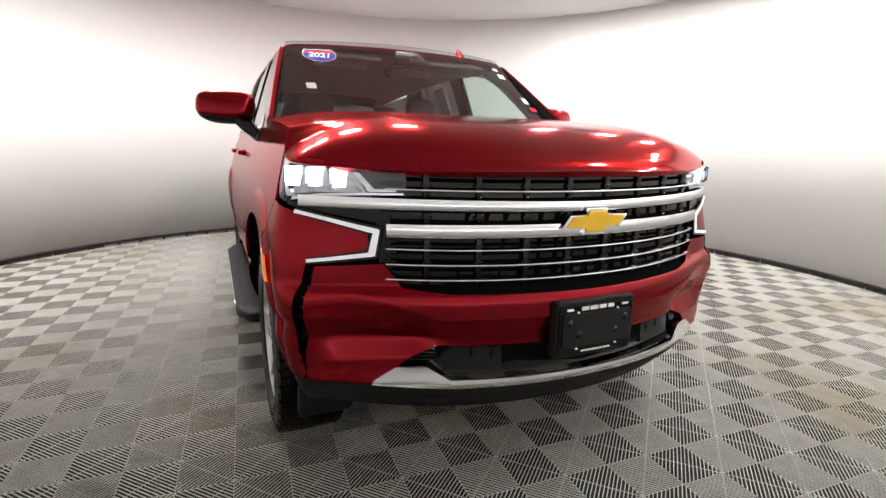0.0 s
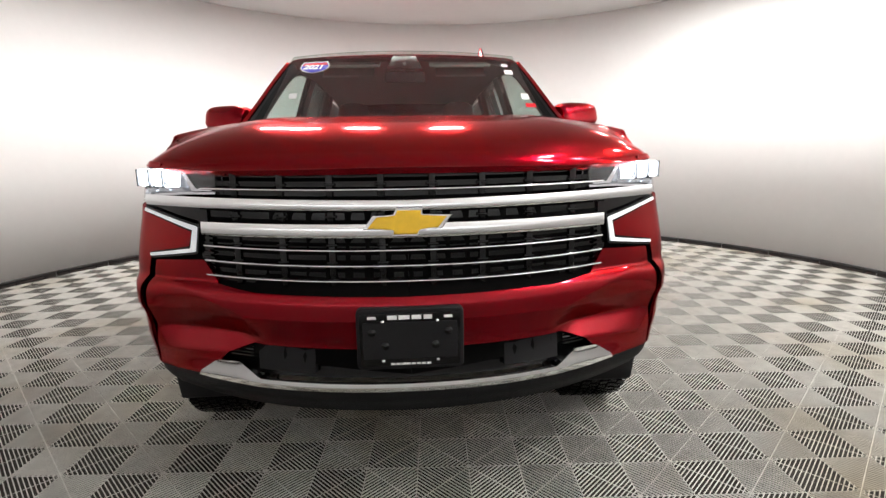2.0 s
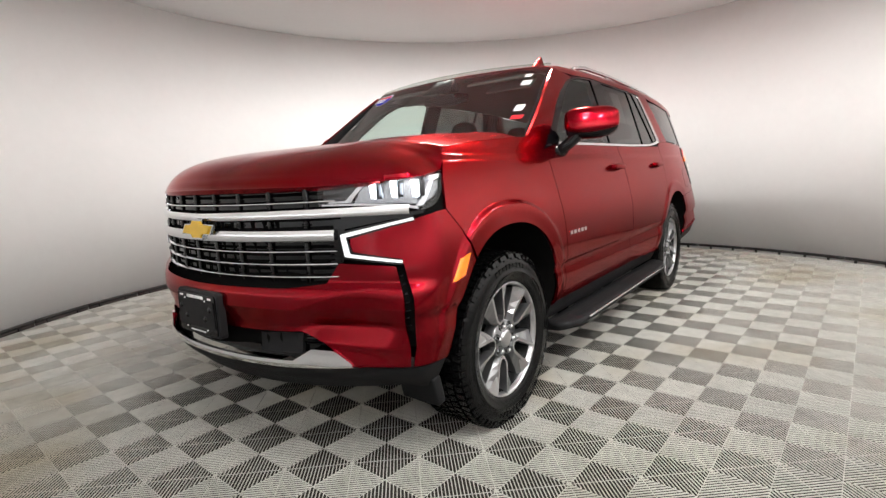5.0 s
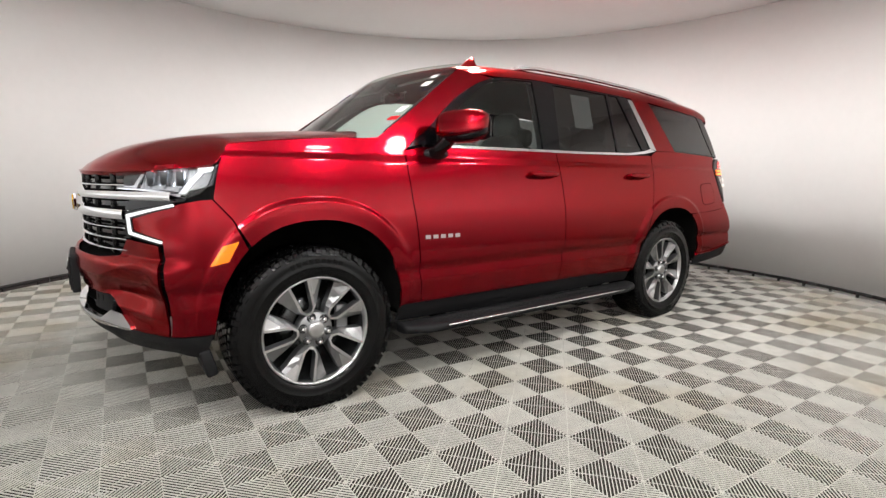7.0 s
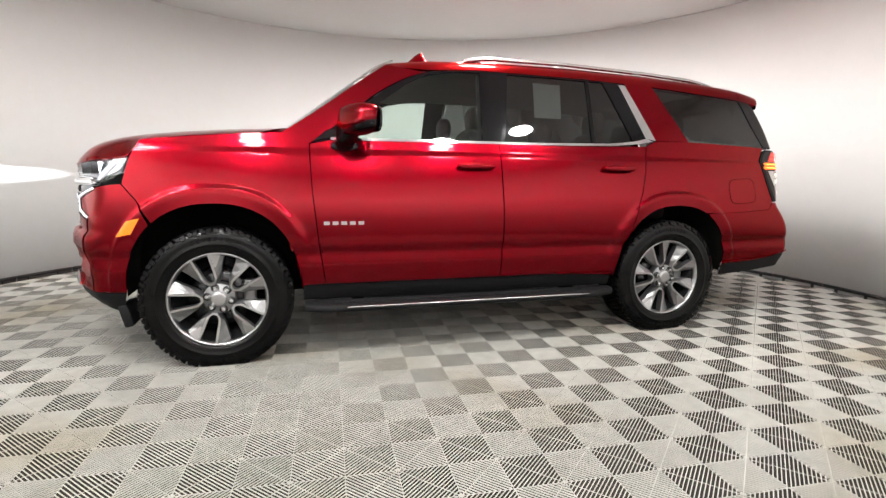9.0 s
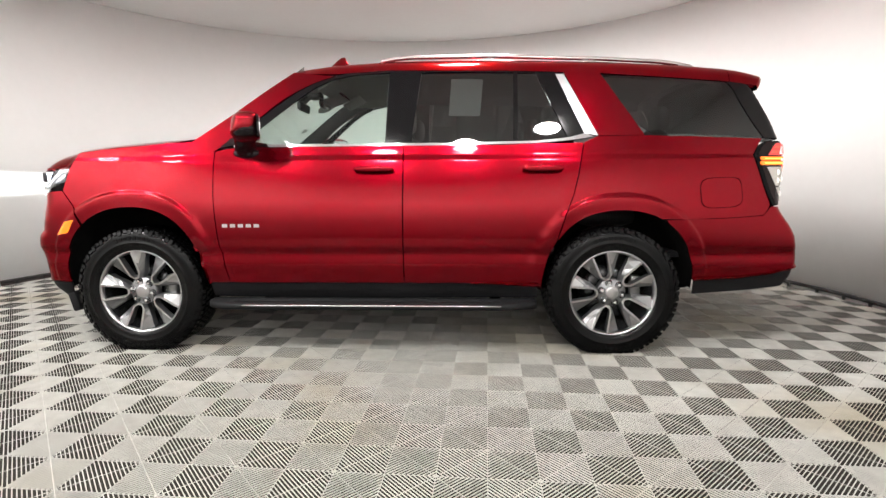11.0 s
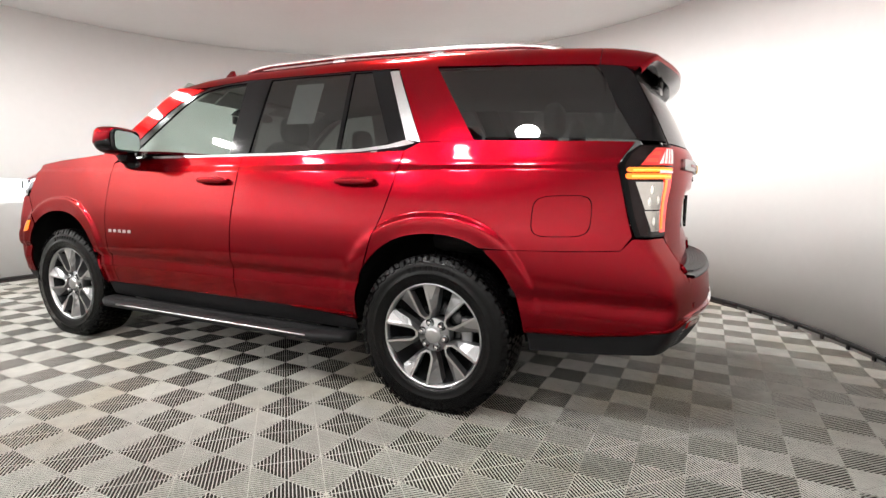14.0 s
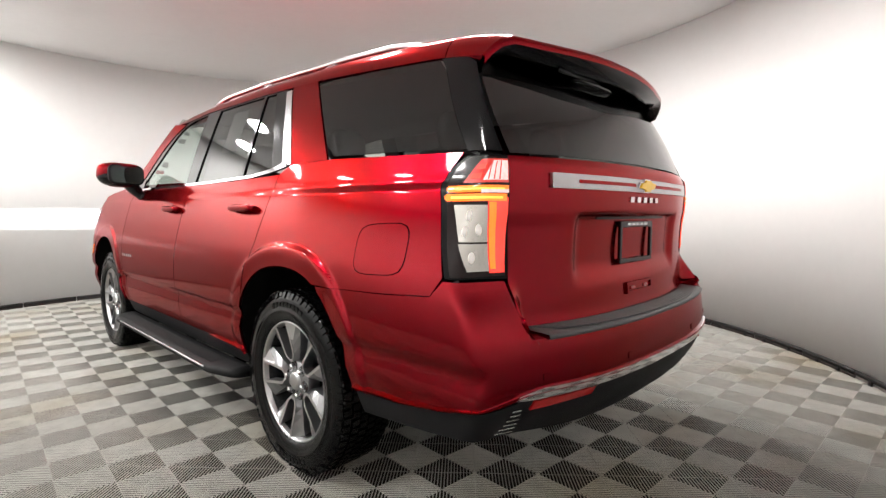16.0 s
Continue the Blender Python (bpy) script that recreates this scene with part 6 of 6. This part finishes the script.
# windscreen stickers, stuck on the inside of the glass
def sticker(name, y0, z0, outline, m, parent, label="", lift=0.006):
    def lay(u_, v_, d):
        p = screen_at(np.array(y0 + u_), np.array(z0 + v_))
        return (float(p[0]) + lift + d, float(p[1]), float(p[2]))
    return part(name, prism_bm(outline, 0.001, lay), m, parent, label, smooth=False)


def shield(w, h):
    return [(w * a, h * b) for a, b in ((0.0, -0.5), (0.22, -0.44), (0.42, -0.26), (0.5, -0.02), (0.47, 0.26), (0.40, 0.46), (0.2, 0.42), (0.0, 0.46), (-0.2, 0.42), (-0.40, 0.46), (-0.47, 0.26), (-0.5, -0.02), (-0.42, -0.26), (-0.22, -0.44))]


im = part("interior_mirror", box_bm((0.035, 0.255, 0.066), (0.700, 0.0, 1.690), 0.014), CABIN, car, "dark interior mirror")
part("mirror_stem", tube_bm([(0.705, 0, 1.70), (0.715, 0, 1.74), (0.700, 0, 1.775)], 0.012, 8), CABIN, im)
part("camera_housing", prism_bm([(-0.11, 0.0), (0.11, 0.0), (0.07, 0.10), (-0.07, 0.10)], 0.035, lambda a, b, d: (float(screen_at(np.array(a), np.array(1.735 + b))[0]) - 0.012 - d, a, 1.735 + b)), CABIN, im)
for sg in (1, -1):
    part("sun_visor", box_bm((0.16, 0.40, 0.018), (0.52, sg * 0.36, 1.795), 0.008, turn=Matrix.Rotation(0.28, 4, "Y")), HEADLINER, car, "dark grey folded sun visor")
yr = new("year_sticker")
yr.parent = car
yr["label"] = "red, white and blue shield sticker reading 2021"
sticker("sticker_rim", -0.560, 1.760, shield(0.190, 0.092), WHITE_PRINT, yr)
sticker("sticker_field", -0.560, 1.760, shield(0.178, 0.080), BLUE_PRINT, yr, lift=0.0085)
sticker("sticker_top", -0.560, 1.760, [(-0.083, 0.013), (0.083, 0.013), (0.072, 0.034), (0.036, 0.031), (0.0, 0.034), (-0.036, 0.031), (-0.072, 0.034)], RED_PRINT, yr, lift=0.0105)
cu = bpy.data.curves.new("year", "FONT")
cu.body, cu.size, cu.align_x, cu.align_y, cu.extrude, cu.offset = "2021", 0.056, "CENTER", "CENTER", 0.0006, 0.0016
cu.materials.append(WHITE_PRINT)
txt = new("year_text", cu)
txt.parent = yr
pc = screen_at(np.array(-0.560), np.array(1.752))
slope = math.degrees(math.atan(0.735))
txt.matrix_basis = Matrix.Translation((float(pc[0]) + 0.018, -0.562, 1.756)) @ Matrix.Rotation(radians(74), 4, "Z") @ Matrix.Rotation(radians(slope), 4, "X") @ Matrix.Rotation(radians(2), 4, "Y") @ Matrix.Diagonal((1.15, 1.25, 1, 1))
sticker("paper_slip", 0.660, 1.720, rounded(0.058, 0.034, 0.004), WHITE_PRINT, car, "small white paper slip")
sticker("paper_slip", 0.645, 1.772, rounded(0.044, 0.022, 0.004), WHITE_PRINT, car, "small white paper slip")
sticker("toll_tag", -0.655, 1.560, rounded(0.050, 0.034, 0.004), GREY_PRINT, car, "small pale tag")
sticker("paper_slip", 0.722, 1.548, rounded(0.050, 0.040, 0.004), WHITE_PRINT, car, "small white paper slip")
sticker("service_slip", 0.742, 1.490, rounded(0.066, 0.026, 0.004), RED_PRINT, car, "small red slip")
for sg in (1, -1):
    blade = [tuple(screen_at(np.array(yv), np.array(1.352 + 0.02 * abs(yv - sg * 0.3))) + np.array([0.012, 0, 0.006])) for yv in np.linspace(sg * 0.62, sg * 0.02, 10)]
    part("wiper_blade", tube_bm(blade, 0.008, 6), TRIM_BLACK, car)

# ---------------------------------------------------------------- floor tiles
TILE_SIZE, TILE_TURN = 0.40, -3.0
RIBS = 20


def tile_geometry():
    """One tile of four squares: verts and faces. In each square a web runs along one diagonal and ribs lie across it."""
    q = TILE_SIZE / 2
    per = q * math.sqrt(2) / RIBS
    low = -0.0064
    vs, fs = [], []

    def solid(pts, z1, z0):
        b = len(vs)
        n = len(pts)
        vs.extend([(x_, y_, z1) for x_, y_ in pts] + [(x_, y_, z0) for x_, y_ in pts])
        fs.append(tuple(range(b, b + n)))
        for k in range(n):
            fs.append((b + n + k, b + n + (k + 1) % n, b + (k + 1) % n, b + k))

    for i in (0, 1):
        for j in (0, 1):
            ox, oy = (i - 0.5) * q, (j - 0.5) * q
            sgn = -1 if (i + j) % 2 == 0 else 1

            def at(u_, v_):
                return (ox + (u_ + v_) / math.sqrt(2), oy + sgn * (u_ - v_) / math.sqrt(2))

            half = q / math.sqrt(2)
            wd, cut = per * 0.145, 0.0013
            # ribs with a flat cap on a thin stem, notched where the web crosses them
            section = [(-0.2, low), (-0.2, -0.0044), (-1.0, -0.0036), (-0.8, -0.0014), (-0.5, 0.0), (0.5, 0.0), (0.8, -0.0014), (1.0, -0.0036), (0.2, -0.0044), (0.2, low)]
            for k in range(RIBS):
                u_ = (k + 0.5 - RIBS / 2) * per
                for side_ in (-1, 1):
                    b_ = len(vs)
                    for a_, z_ in section:
                        reach = max(half - abs(u_ + a_ * wd) - 0.0002, cut + 0.0004)
                        vs.append((*at(u_ + a_ * wd, side_ * cut), z_))
                        vs.append((*at(u_ + a_ * wd, side_ * reach), z_))
                    for n_ in range(len(section) - 1):
                        f_ = (b_ + 2 * n_, b_ + 2 * n_ + 1, b_ + 2 * n_ + 3, b_ + 2 * n_ + 2)
                        fs.append(f_ if (sgn < 0) == (side_ > 0) else f_[::-1])
                    f_ = tuple(b_ + 2 * n_ for n_ in range(len(section)))
                    fs.append(f_ if (sgn < 0) == (side_ > 0) else f_[::-1])
            web = [at(uu, vv) for uu, vv in ((-half + 0.004, -0.0018), (half - 0.004, -0.0018), (half - 0.004, 0.0018), (-half + 0.004, 0.0018))]
            solid(web[::-1] if sgn > 0 else web, -0.0050, low)
    # thin walls along the squares' edges, sunk below the ribs
    e_, w_ = q - 0.0002, 0.0013
    for x0, x1, y0, y1, z_ in ((-e_, e_, -w_, w_, -0.0040), (-w_, w_, -e_, e_, -0.0042), (-e_, e_, e_ - w_, e_, -0.0044), (-e_, e_, -e_, -e_ + w_, -0.0044), (e_ - w_, e_, -e_, e_, -0.0046), (-e_, -e_ + w_, -e_, e_, -0.0046)):
        solid([(x0, y0), (x1, y0), (x1, y1), (x0, y1)], z_, low)
    return vs, fs


tv, tf = tile_geometry()
tile = bpy.data.meshes.new("tile")
tile.from_pydata(tv, [], tf)
tile.materials.append(TILE)
ca, sa = math.cos(radians(TILE_TURN)), math.sin(radians(TILE_TURN))
near, rest = [], []
for i in range(-12, 13):
    for j in range(-12, 13):
        qx, qy = 0.007 + TILE_SIZE * i, -0.071 + TILE_SIZE * j
        px, py = ca * qx - sa * qy, sa * qx + ca * qy
        if math.hypot(px - ROOM_C[0], py - ROOM_C[1]) < ROOM_R + 0.27:
            # the stretch round the car's front, left flank and rear
            (near if (py > -0.4 or px > 1.4) and len(near) < 300 else rest).append((px, py))
for px, py in near:
    ob = new("tile", tile)
    ob.parent = floor
    ob.matrix_basis = pose(px, py, 0, 0, 0, TILE_TURN)
av = np.array(tv)
turn = np.array([[ca, -sa, 0], [sa, ca, 0], [0, 0, 1]])
allv = np.concatenate([av @ turn.T + np.array([px, py, 0]) for px, py in rest])
allf = [tuple(k + len(tv) * n for k in f_) for n in range(len(rest)) for f_ in tf]
me = bpy.data.meshes.new("more_tiles")
me.from_pydata(allv.tolist(), [], allf)
me.materials.append(TILE)
more = new("more_tiles", me)
more.parent = floor
more["kind"] = "stuff"
